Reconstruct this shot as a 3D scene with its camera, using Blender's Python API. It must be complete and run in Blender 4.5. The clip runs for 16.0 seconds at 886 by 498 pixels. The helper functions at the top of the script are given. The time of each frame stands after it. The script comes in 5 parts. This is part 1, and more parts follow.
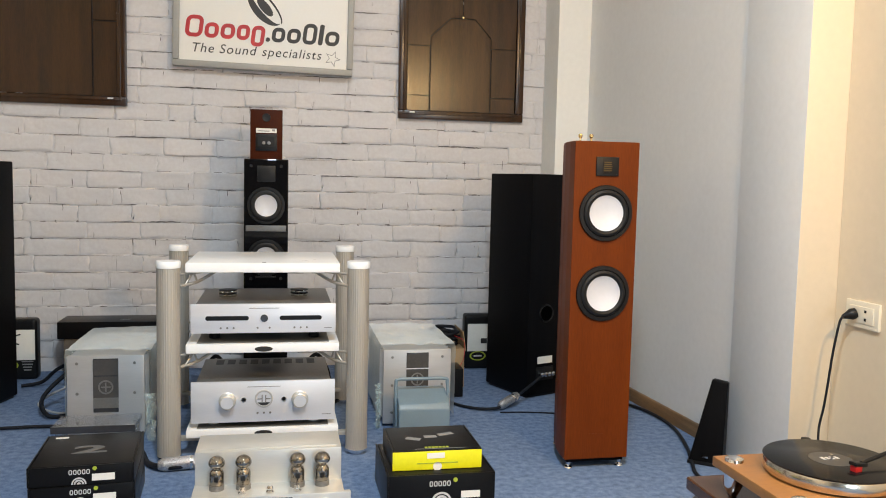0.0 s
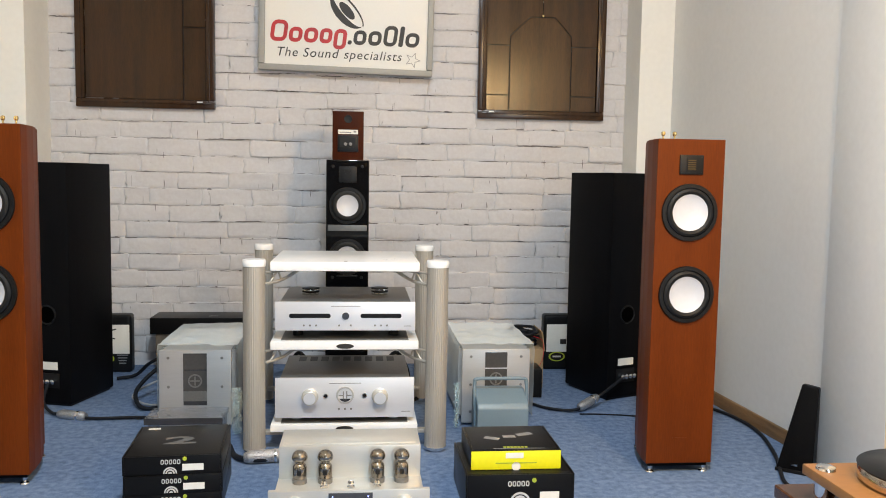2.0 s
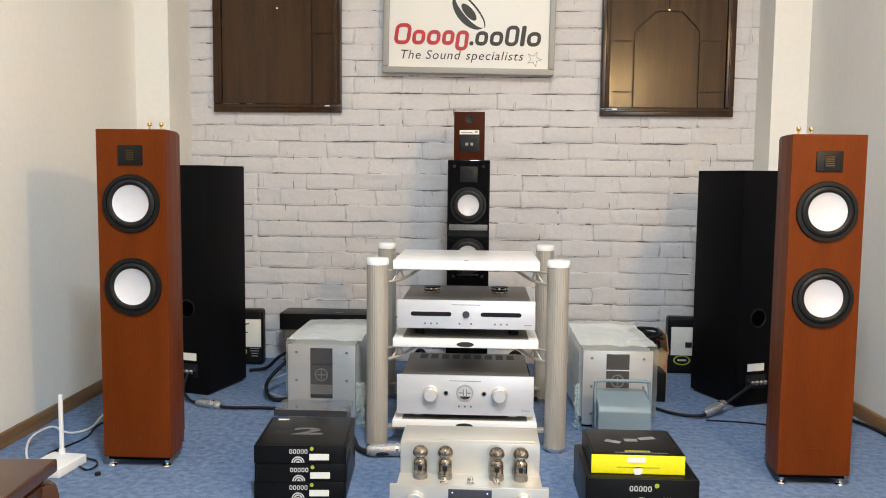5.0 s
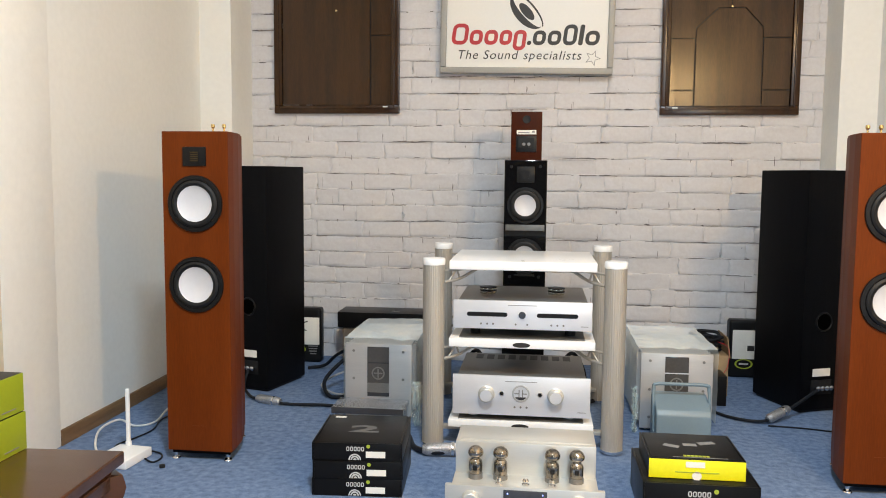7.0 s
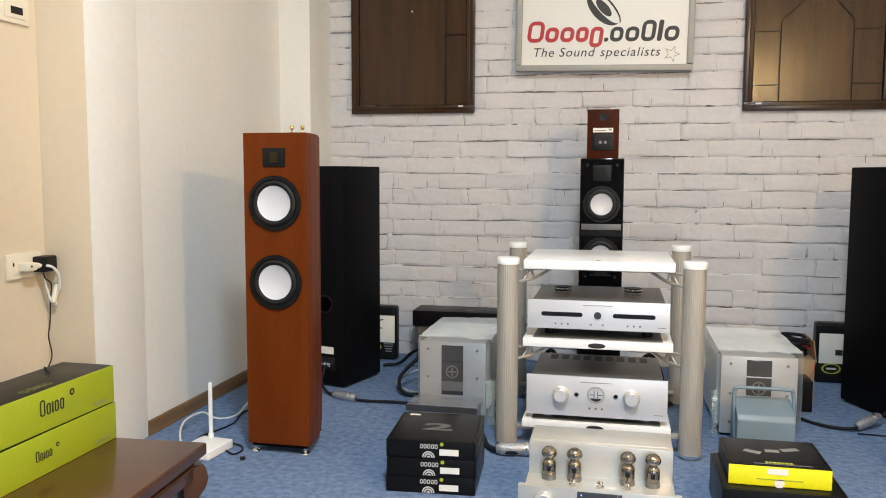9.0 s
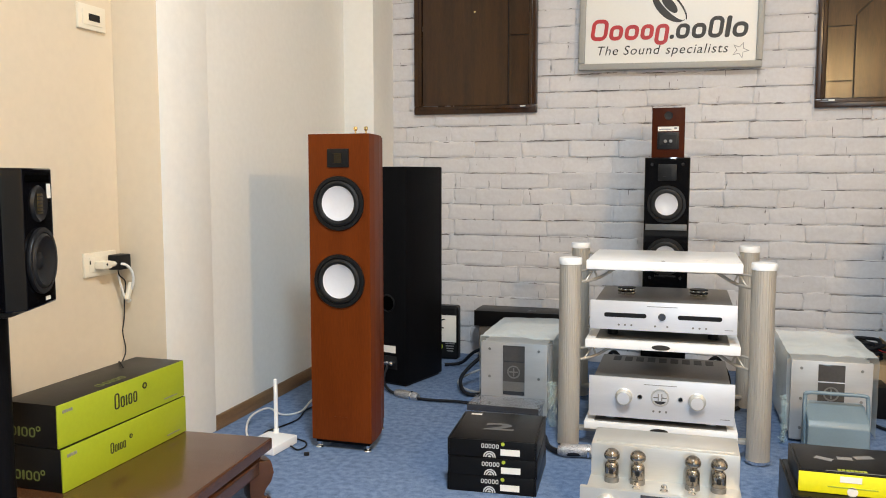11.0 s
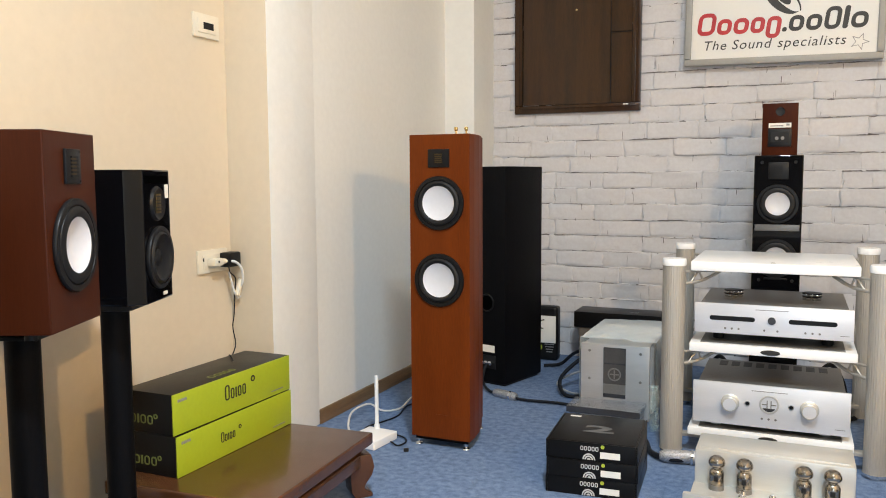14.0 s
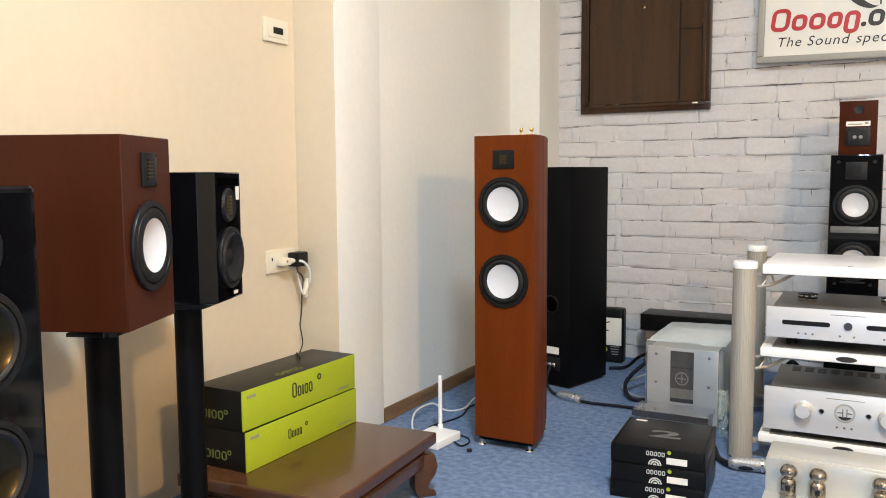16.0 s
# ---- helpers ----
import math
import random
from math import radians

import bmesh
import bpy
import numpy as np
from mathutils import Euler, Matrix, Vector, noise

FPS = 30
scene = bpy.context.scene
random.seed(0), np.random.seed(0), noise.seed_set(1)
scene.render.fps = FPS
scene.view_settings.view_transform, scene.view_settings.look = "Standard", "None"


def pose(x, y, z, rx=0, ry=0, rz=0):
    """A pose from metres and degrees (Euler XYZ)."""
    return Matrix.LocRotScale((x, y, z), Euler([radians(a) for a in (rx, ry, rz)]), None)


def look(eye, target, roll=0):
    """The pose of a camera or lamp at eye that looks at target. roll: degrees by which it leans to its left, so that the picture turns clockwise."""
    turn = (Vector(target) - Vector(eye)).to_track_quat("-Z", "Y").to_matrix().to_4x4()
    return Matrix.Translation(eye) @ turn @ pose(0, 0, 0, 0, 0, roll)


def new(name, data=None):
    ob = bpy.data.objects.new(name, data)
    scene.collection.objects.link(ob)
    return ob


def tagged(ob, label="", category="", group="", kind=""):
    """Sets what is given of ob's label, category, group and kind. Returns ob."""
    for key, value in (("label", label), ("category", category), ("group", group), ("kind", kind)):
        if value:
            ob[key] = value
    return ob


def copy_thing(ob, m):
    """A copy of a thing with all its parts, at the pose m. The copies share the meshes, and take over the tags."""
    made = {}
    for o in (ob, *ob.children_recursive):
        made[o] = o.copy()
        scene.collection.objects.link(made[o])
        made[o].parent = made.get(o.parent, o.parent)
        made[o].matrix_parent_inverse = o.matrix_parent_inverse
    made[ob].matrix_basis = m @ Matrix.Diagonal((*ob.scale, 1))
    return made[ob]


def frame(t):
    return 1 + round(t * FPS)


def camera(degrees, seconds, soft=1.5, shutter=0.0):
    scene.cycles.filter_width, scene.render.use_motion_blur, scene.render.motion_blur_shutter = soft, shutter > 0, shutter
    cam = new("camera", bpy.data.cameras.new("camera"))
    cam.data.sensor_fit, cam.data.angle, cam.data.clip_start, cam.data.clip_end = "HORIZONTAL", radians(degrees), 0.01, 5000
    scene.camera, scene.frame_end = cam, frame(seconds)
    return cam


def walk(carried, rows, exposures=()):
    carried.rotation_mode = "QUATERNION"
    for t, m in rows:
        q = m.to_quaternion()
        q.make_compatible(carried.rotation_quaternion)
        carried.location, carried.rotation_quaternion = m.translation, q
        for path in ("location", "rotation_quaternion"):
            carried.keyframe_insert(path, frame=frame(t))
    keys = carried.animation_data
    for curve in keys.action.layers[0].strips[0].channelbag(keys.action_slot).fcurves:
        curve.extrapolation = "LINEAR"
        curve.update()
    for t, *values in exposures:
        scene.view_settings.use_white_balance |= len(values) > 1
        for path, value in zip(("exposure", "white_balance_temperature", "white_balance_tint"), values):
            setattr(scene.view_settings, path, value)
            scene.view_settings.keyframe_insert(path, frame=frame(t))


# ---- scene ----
cam = camera(57.3, 16.0, soft=1.0)
PATH = [
    (0, (0.058, 0.002, 0.95), (0.45, 1.956, 0.783), 1.3),
    (0.5, (0.055, 0.003, 0.95), (0.409, 1.964, 0.781), 1.3),
    (1, (0.056, 0.002, 0.946), (0.36, 1.971, 0.778), 1.2),
    (1.5, (0.055, -0.003, 0.945), (0.309, 1.974, 0.776), 1.1),
    (2, (0.055, -0.002, 0.949), (0.256, 1.98, 0.778), 1.0),
    (2.5, (0.054, -0.003, 0.947), (0.207, 1.984, 0.776), 1.0),
    (3, (0.056, -0.005, 0.95), (0.166, 1.984, 0.777), 0.9),
    (3.5, (0.055, -0.008, 0.948), (0.111, 1.984, 0.776), 0.9),
    (4, (0.053, -0.009, 0.949), (0.05, 1.983, 0.774), 0.8),
    (6.5, (0.057, -0.015, 0.949), (-0.139, 1.967, 0.773), 0.5),
    (7, (0.056, -0.016, 0.953), (-0.178, 1.963, 0.774), 0.5),
    (7.5, (0.058, -0.015, 0.953), (-0.223, 1.957, 0.774), 0.4),
    (8, (0.06, -0.018, 0.949), (-0.272, 1.947, 0.772), 0.4),
    (8.5, (0.062, -0.022, 0.94), (-0.315, 1.934, 0.767), 0.3),
    (9, (0.062, -0.018, 0.953), (-0.356, 1.929, 0.771), 0.2),
    (11.5, (0.063, -0.024, 0.951), (-0.536, 1.876, 0.77), -0.0),
    (12, (0.063, -0.024, 0.954), (-0.569, 1.865, 0.771), -0.0),
    (12.5, (0.063, -0.026, 0.952), (-0.604, 1.851, 0.771), -0.1),
    (13, (0.06, -0.026, 0.952), (-0.65, 1.835, 0.771), -0.1),
    (13.5, (0.066, -0.027, 0.951), (-0.691, 1.815, 0.77), -0.2),
    (14, (0.066, -0.029, 0.95), (-0.73, 1.797, 0.77), -0.3),
    (14.5, (0.063, -0.029, 0.954), (-0.767, 1.781, 0.772), -0.3),
    (15, (0.065, -0.031, 0.953), (-0.801, 1.763, 0.773), -0.3),
    (15.5, (0.066, -0.032, 0.954), (-0.837, 1.743, 0.773), -0.4),
    (16, (0.067, -0.033, 0.955), (-0.871, 1.724, 0.775), -0.4),
]
walk(cam, [(t, look(eye, target, roll)) for t, eye, target, roll in PATH],
     exposures=[(0, -0.15), (1, -0.09), (2, -0.03), (4, 0.05), (6.5, 0.02), (8, -0.05), (9, -0.02), (14, -0.01), (16, 0.08)])

# ---- light ----
world = bpy.data.worlds.new("world")
scene.world = world
world.use_nodes = True
world.node_tree.nodes["Background"].inputs[0].default_value = (0.75, 0.85, 1.0, 1)
world.node_tree.nodes["Background"].inputs[1].default_value = 0.3



def lamp(name, kind, eye, target, watts, colour, size, size_y=None):
    data = bpy.data.lights.new(name, kind)
    data.energy, data.color = watts, colour
    if kind == "AREA":
        data.shape, data.size, data.size_y = "RECTANGLE", size, size_y or size
    else:
        data.shadow_soft_size = size
    ob = new(name, data)
    ob.matrix_world = look(eye, target)
    return ob


CEILING = 3.10
lamp("ceiling_light", "AREA", (0.20, 0.38, CEILING - 0.03), (0.20, 0.38, 0), 126, (0.77, 0.90, 1.0), 0.36, 0.16)
lamp("warm_lamp", "POINT", (1.20, 0.53, 1.78), (0, 2, 1), 102, (1.0, 0.62, 0.24), 0.05)
# added fill light behind the camera, set in an invented opening
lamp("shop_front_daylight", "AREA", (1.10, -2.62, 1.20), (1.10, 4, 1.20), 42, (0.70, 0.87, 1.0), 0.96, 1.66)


# ---- materials ----
def material(name, colour, rough=0.5, metal=0.0, second=None, scale=6.0, fine=90.0, bump=0.0, bump_scale=None, spread=0.25,
             stretch=(1, 1, 1), coat=0.0, random_tone=0.0, ior=1.5, rough_spread=0.08, space="Object"):
    m = bpy.data.materials.new(name)
    m.use_nodes = True
    n, l = m.node_tree.nodes, m.node_tree.links
    b = n["Principled BSDF"]
    tc, mp = n.new("ShaderNodeTexCoord"), n.new("ShaderNodeMapping")
    mp.inputs["Scale"].default_value = stretch
    l.new(tc.outputs[space], mp.inputs["Vector"])

    def cloud(s, detail=4.0):
        t = n.new("ShaderNodeTexNoise")
        t.inputs["Scale"].default_value, t.inputs["Detail"].default_value = s, detail
        l.new(mp.outputs[0], t.inputs["Vector"])
        return t
    large, small = cloud(scale), cloud(fine, 2.0)
    mean = n.new("ShaderNodeMix")
    mean.inputs[0].default_value = 0.4
    l.new(large.outputs["Fac"], mean.inputs[2])
    l.new(small.outputs["Fac"], mean.inputs[3])
    ramp = n.new("ShaderNodeValToRGB")
    second = second or tuple(c * (1 - spread) for c in colour)
    ramp.color_ramp.elements[0].color, ramp.color_ramp.elements[1].color = (*second, 1), (*colour, 1)
    ramp.color_ramp.elements[0].position, ramp.color_ramp.elements[1].position = 0.33, 0.62
    l.new(mean.outputs[0], ramp.inputs[0])
    out = ramp.outputs[0]
    if random_tone:
        info, mul, mix = n.new("ShaderNodeObjectInfo"), n.new("ShaderNodeMapRange"), n.new("ShaderNodeMix")
        mul.inputs[3].default_value, mul.inputs[4].default_value = 1 - random_tone, 1.0
        l.new(info.outputs["Random"], mul.inputs[0])
        mix.data_type, mix.blend_type = "RGBA", "MULTIPLY"
        mix.inputs[0].default_value = 1
        l.new(out, mix.inputs[6])
        l.new(mul.outputs[0], mix.inputs[7])
        out = mix.outputs[2]
    l.new(out, b.inputs["Base Color"])
    rr = n.new("ShaderNodeMapRange")
    rr.inputs[3].default_value, rr.inputs[4].default_value = max(0.02, rough - rough_spread), min(1, rough + rough_spread)
    l.new(large.outputs["Fac"], rr.inputs[0])
    l.new(rr.outputs[0], b.inputs["Roughness"])
    b.inputs["Metallic"].default_value, b.inputs["Coat Weight"].default_value, b.inputs["IOR"].default_value = metal, coat, ior
    b.inputs["Coat Roughness"].default_value = 0.06
    if bump:
        bp = n.new("ShaderNodeBump")
        bp.inputs["Strength"].default_value, bp.inputs["Distance"].default_value = bump, 0.004
        src = cloud(bump_scale, 5.0) if bump_scale else small
        l.new(src.outputs["Fac"], bp.inputs["Height"])
        l.new(bp.outputs[0], b.inputs["Normal"])
    return m


PLASTER = material("plaster", (0.85, 0.845, 0.805), 0.6, scale=1.6, fine=40, bump=0.10, bump_scale=14, spread=0.06)
# PLASTER in a greyer tone, for the east wall and its pilaster
GREYWALL = material("grey_white_plaster", (0.77, 0.775, 0.77), 0.6, scale=1.6, fine=40, bump=0.10, bump_scale=14, spread=0.06)
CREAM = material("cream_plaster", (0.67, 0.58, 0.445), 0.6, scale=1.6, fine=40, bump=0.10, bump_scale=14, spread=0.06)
DUSK = material("grey_rear_paint", (0.14, 0.135, 0.13), 0.7, scale=1.5, fine=40)
CEIL = material("ceiling_paint", (0.8, 0.8, 0.78), 0.8, scale=1.2, fine=30, spread=0.05)
BRICK = material("painted_brick", (0.69, 0.68, 0.695), 0.62, second=(0.62, 0.60, 0.61), scale=9, fine=70, bump=0.75, bump_scale=15,
                 random_tone=0.05)
MORTAR = material("painted_mortar", (0.68, 0.665, 0.675), 0.75, second=(0.58, 0.56, 0.57), scale=5, fine=50, bump=0.8, bump_scale=36)
JOINTGREY = material("joint_grey", (0.50, 0.48, 0.49), 0.9, second=(0.26, 0.245, 0.25), scale=6, fine=35)
CRACK = material("dark_crack", (0.22, 0.20, 0.20), 0.9, second=(0.045, 0.04, 0.04), scale=9, fine=40)
CARPET = material("blue_carpet", (0.195, 0.275, 0.440), 0.95, second=(0.088, 0.138, 0.240), scale=42, fine=240, bump=0.7, bump_scale=320, ior=1.2)
SKIRT = material("skirting_wood", (0.22, 0.13, 0.062), 0.45, second=(0.11, 0.062, 0.03), scale=5, fine=60, stretch=(6, 0.8, 14), bump=0.1)
CHERRY = material("cherry_veneer", (0.148, 0.031, 0.0042), 0.45, second=(0.105, 0.021, 0.0030), scale=3.5, fine=55, stretch=(5, 5, 0.5),
                  bump=0.03, ior=1.2)
CHERRY_DARK = material("dark_cherry_veneer", (0.058, 0.0125, 0.0034), 0.45, ior=1.16, second=(0.040, 0.008, 0.0024), scale=3.5, fine=55, stretch=(5, 5, 0.5), bump=0.03)
BLACKASH = material("black_ash", (0.0055, 0.0055, 0.0065), 0.42, ior=1.14, scale=5, fine=90, stretch=(6, 6, 0.4), bump=0.08, spread=0.4)
GLOSSBLACK = material("black_lacquer", (0.003, 0.003, 0.004), 0.06, ior=1.36, scale=3, rough_spread=0.03)
RUBBER = material("black_rubber", (0.010, 0.010, 0.011), 0.5, ior=1.35, scale=20, bump=0.1)
PLASTIC = material("black_plastic", (0.010, 0.010, 0.011), 0.38, ior=1.3, scale=16, fine=200, bump=0.06)
CONE = material("white_ceramic_cone", (0.64, 0.65, 0.70), 0.35, scale=12, spread=0.05)
ALU = material("brushed_aluminium", (0.80, 0.81, 0.85), 0.40, metal=0.45, second=(0.74, 0.75, 0.79), scale=3, fine=120, stretch=(0.3, 4, 8))
ALU_DARK = material("grey_anodised_top", (0.28, 0.27, 0.255), 0.42, metal=0.6, scale=5, fine=150, bump=0.05)
ALU_TUBE = material("satin_silver", (0.62, 0.61, 0.575), 0.36, metal=0.5, second=(0.57, 0.56, 0.525), scale=3, fine=120, stretch=(0.3, 4, 8))
ALU_GREY = material("grey_aluminium", (0.54, 0.535, 0.53), 0.40, metal=0.4, scale=3, fine=120, stretch=(0.3, 4, 8), spread=0.1)
POSTMETAL = material("champagne_aluminium", (0.50, 0.47, 0.42), 0.46, metal=0.45, scale=3, fine=80, stretch=(4, 4, 0.3), spread=0.12)
CHROME = material("chrome", (0.82, 0.82, 0.83), 0.10, metal=1.0, scale=9, spread=0.06, rough_spread=0.05)
BRASS = material("brass", (0.80, 0.60, 0.28), 0.22, metal=1.0, scale=9, spread=0.1)
WHITE = material("white_lacquer", (0.91, 0.92, 0.93), 0.30, scale=5, spread=0.03, coat=0.2)
IVORY = material("ivory_plastic", (0.76, 0.70, 0.57), 0.4, scale=9, spread=0.05)
BROWNGLASS = material("brown_smoked_glass", (0.085, 0.078, 0.072), 0.25, scale=5)
DARKGLASS = material("smoked_glass", (0.05, 0.05, 0.055), 0.12, scale=5, coat=0.5)
GOLD = material("gold_foil", (0.13, 0.09, 0.03), 0.4, metal=0.7, scale=60, fine=400)
DARKWOOD = material("dark_panel_wood", (0.050, 0.020, 0.005), 0.22, second=(0.024, 0.010, 0.003), scale=4, fine=60, stretch=(7, 7, 0.5), ior=1.42, bump=0.05)
TABLEWOOD = material("table_rosewood", (0.085, 0.034, 0.014), 0.24, second=(0.064, 0.025, 0.010), scale=3, fine=50, stretch=(0.6, 5, 5), coat=0.2, bump=0.01)
PLINTHWOOD = material("honey_plywood", (0.36, 0.165, 0.052), 0.42, second=(0.27, 0.12, 0.036), scale=4, fine=60, stretch=(0.6, 7, 7), coat=0.1)
CARDBLACK = material("black_card", (0.0065, 0.006, 0.006), 0.36, ior=1.28, scale=8, fine=160, spread=0.3, bump=0.05)
CARDBROWN = material("brown_card", (0.40, 0.27, 0.14), 0.8, scale=8, fine=120, spread=0.2)
LIME = material("lime_card", (0.35, 0.42, 0.017), 0.45, scale=4, fine=90, spread=0.08)
YELLOW = material("yellow_card", (0.85, 0.80, 0.01), 0.4, scale=4, fine=90, spread=0.08)
PAPER = material("white_label", (0.82, 0.80, 0.74), 0.6, scale=20, spread=0.06)
INKGREY = material("grey_ink", (0.26, 0.26, 0.26), 0.5, scale=20)
INKWHITE = material("white_ink", (0.62, 0.62, 0.61), 0.5, scale=20)
INKBLACK = material("black_ink", (0.022, 0.020, 0.018), 0.5, scale=20)
INKRED = material("red_ink", (0.52, 0.014, 0.018), 0.45, scale=20)
INKOLIVE = material("olive_ink", (0.13, 0.15, 0.035), 0.5, scale=20)
INKLIME = material("lime_ink", (0.42, 0.50, 0.04), 0.5, scale=20)
SIGNFACE = material("sign_face", (0.82, 0.81, 0.77), 0.35, scale=2, spread=0.03)
SIGNFRAME = material("sign_frame_metal", (0.36, 0.355, 0.33), 0.5, metal=0.15, scale=5, spread=0.1)
GREYCASE = material("grey_blue_plastic", (0.18, 0.25, 0.30), 0.42, scale=8, fine=160, spread=0.1, bump=0.04)
CABLE = material("black_cable", (0.010, 0.012, 0.017), 0.6, ior=1.3, scale=60, bump=0.4, bump_scale=400)
CABLEWHITE = material("white_cable", (0.78, 0.78, 0.76), 0.5, scale=30)
PLUGMETAL = material("knurled_silver", (0.62, 0.63, 0.65), 0.34, metal=0.8, second=(0.20, 0.20, 0.21), scale=220, fine=420, bump=0.8, bump_scale=260)
PLATTER = material("polished_platter", (0.72, 0.66, 0.56), 0.22, metal=1.0, scale=6, spread=0.12)
VINYL = material("vinyl", (0.008, 0.008, 0.009), 0.25, scale=6, ior=1.3)
# near-black for painting the shade inside ports and slots
VOID = material("hole_shade", (0.001, 0.001, 0.001), 0.95, scale=9, ior=1.05)
REDPART = material("red_plastic", (0.55, 0.02, 0.02), 0.35, scale=20)
BLUELED = bpy.data.materials.new("blue_led")
BLUELED.use_nodes = True
BLUELED.node_tree.nodes["Principled BSDF"].inputs["Emission Color"].default_value = (0.10, 0.2, 1, 1)
BLUELED.node_tree.nodes["Principled BSDF"].inputs["Emission Strength"].default_value = 3.0


def clear(name, tint, rough, alpha, bump=0.0):
    m = material(name, tint, rough, scale=9, fine=60, spread=0.04, bump=bump, bump_scale=45)
    m.node_tree.nodes["Principled BSDF"].inputs["Alpha"].default_value = alpha
    return m




def film(name, haze, rough, cells, relief, glint):
    """Thin clear plastic with blisters: partly see-through, milky, with sharp glints."""
    m = material(name, (0.86, 0.94, 0.95), rough, scale=9, fine=60, spread=0.06, bump=relief, bump_scale=12)
    n, l = m.node_tree.nodes, m.node_tree.links
    bump = next(x for x in n if x.type == "BUMP")
    cell, fine, tc = n.new("ShaderNodeTexVoronoi"), n.new("ShaderNodeBump"), n.new("ShaderNodeTexCoord")
    cell.inputs["Scale"].default_value = cells
    fine.inputs["Strength"].default_value, fine.inputs["Distance"].default_value = relief, 0.006
    fine.invert = True
    l.new(tc.outputs["Object"], cell.inputs["Vector"])
    l.new(cell.outputs["Distance"], fine.inputs["Height"])
    l.new(bump.outputs[0], fine.inputs["Normal"])
    glass, milk, gloss = n.new("ShaderNodeBsdfTransparent"), n.new("ShaderNodeBsdfDiffuse"), n.new("ShaderNodeBsdfAnisotropic")
    glass.inputs[0].default_value = (0.93, 0.97, 0.97, 1)
    milk.inputs[0].default_value = (0.90, 0.96, 0.96, 1)
    gloss.inputs["Color"].default_value = (glint, glint, glint, 1)
    gloss.inputs["Roughness"].default_value = rough
    l.new(fine.outputs[0], gloss.inputs["Normal"])
    body, skin = n.new("ShaderNodeMixShader"), n.new("ShaderNodeAddShader")
    body.inputs[0].default_value = haze
    l.new(glass.outputs[0], body.inputs[1])
    l.new(milk.outputs[0], body.inputs[2])
    l.new(body.outputs[0], skin.inputs[0])
    l.new(gloss.outputs[0], skin.inputs[1])
    l.new(skin.outputs[0], n["Material Output"].inputs[0])
    return m


WRAP = film("bubble_wrap", 0.36, 0.10, 42.0, 1.0, 0.22)
ACRYLIC = clear("acrylic", (0.34, 0.34, 0.35), 0.04, 0.32)
TUBEGLASS = material("silvered_tube_glass", (0.38, 0.345, 0.30), 0.10, metal=0.9, scale=14, spread=0.5)


# ---- mesh helpers ----
def block(bm, centre, size, bevel=0.0, seg=2, m=None):
    mat = Matrix.Translation(centre) @ Matrix.Diagonal((*size, 1))
    verts = bmesh.ops.create_cube(bm, size=1, matrix=(m @ mat) if m else mat)["verts"]
    if bevel:
        edges = list({e for v in verts for e in v.link_edges})
        bmesh.ops.bevel(bm, geom=edges, offset=bevel, segments=seg, profile=0.6, affect="EDGES")
    return bm


def cube(centre, size, bevel=0.0, seg=2, m=None):
    return block(bmesh.new(), centre, size, bevel, seg, m)


def lathe(profile, seg=40, m=None, bm=None):
    """A turned shape about z, from pairs of radius and height."""
    bm = bm or bmesh.new()
    m = m or Matrix()
    rings = []
    for r, z in profile:
        if r < 1e-6:
            rings.append([bm.verts.new(m @ Vector((0, 0, z)))])
        else:
            rings.append([bm.verts.new(m @ Vector((r * math.cos(2 * math.pi * i / seg), r * math.sin(2 * math.pi * i / seg), z))) for i in range(seg)])
    for a, b in zip(rings, rings[1:]):
        for i in range(seg):
            j = (i + 1) % seg
            quad = [a[i % len(a)], a[j % len(a)], b[j % len(b)], b[i % len(b)]]
            face = list(dict.fromkeys(quad))
            if len(face) > 2:
                bm.faces.new(face)
    bmesh.ops.recalc_face_normals(bm, faces=bm.faces)
    return bm


def prism(outline, z0, z1, bevel=0.0, bm=None, seg=2):
    """A flat outline in x and y, raised from z0 to z1."""
    bm = bm or bmesh.new()
    low = [bm.verts.new((x, y, z0)) for x, y in outline]
    high = [bm.verts.new((x, y, z1)) for x, y in outline]
    k = len(outline)
    faces = [bm.faces.new(low[::-1]), bm.faces.new(high)]
    for i in range(k):
        faces.append(bm.faces.new((low[i], low[(i + 1) % k], high[(i + 1) % k], high[i])))
    bmesh.ops.recalc_face_normals(bm, faces=faces)
    if bevel:
        edges = list({e for f in faces for e in f.edges})
        bmesh.ops.bevel(bm, geom=edges, offset=bevel, segments=seg, profile=0.6, affect="EDGES")
    return bm


def smooth_path(points, steps=8):
    pts = [Vector(p) for p in points]
    pts = [2 * pts[0] - pts[1]] + pts + [2 * pts[-1] - pts[-2]]
    out = []
    for a, b, c, d in zip(pts, pts[1:], pts[2:], pts[3:]):
        for i in range(steps):
            t = i / steps
            out.append(0.5 * (2 * b + (c - a) * t + (2 * a - 5 * b + 4 * c - d) * t * t + (3 * b - a - 3 * c + d) * t ** 3))
    out.append(pts[-2])
    return out


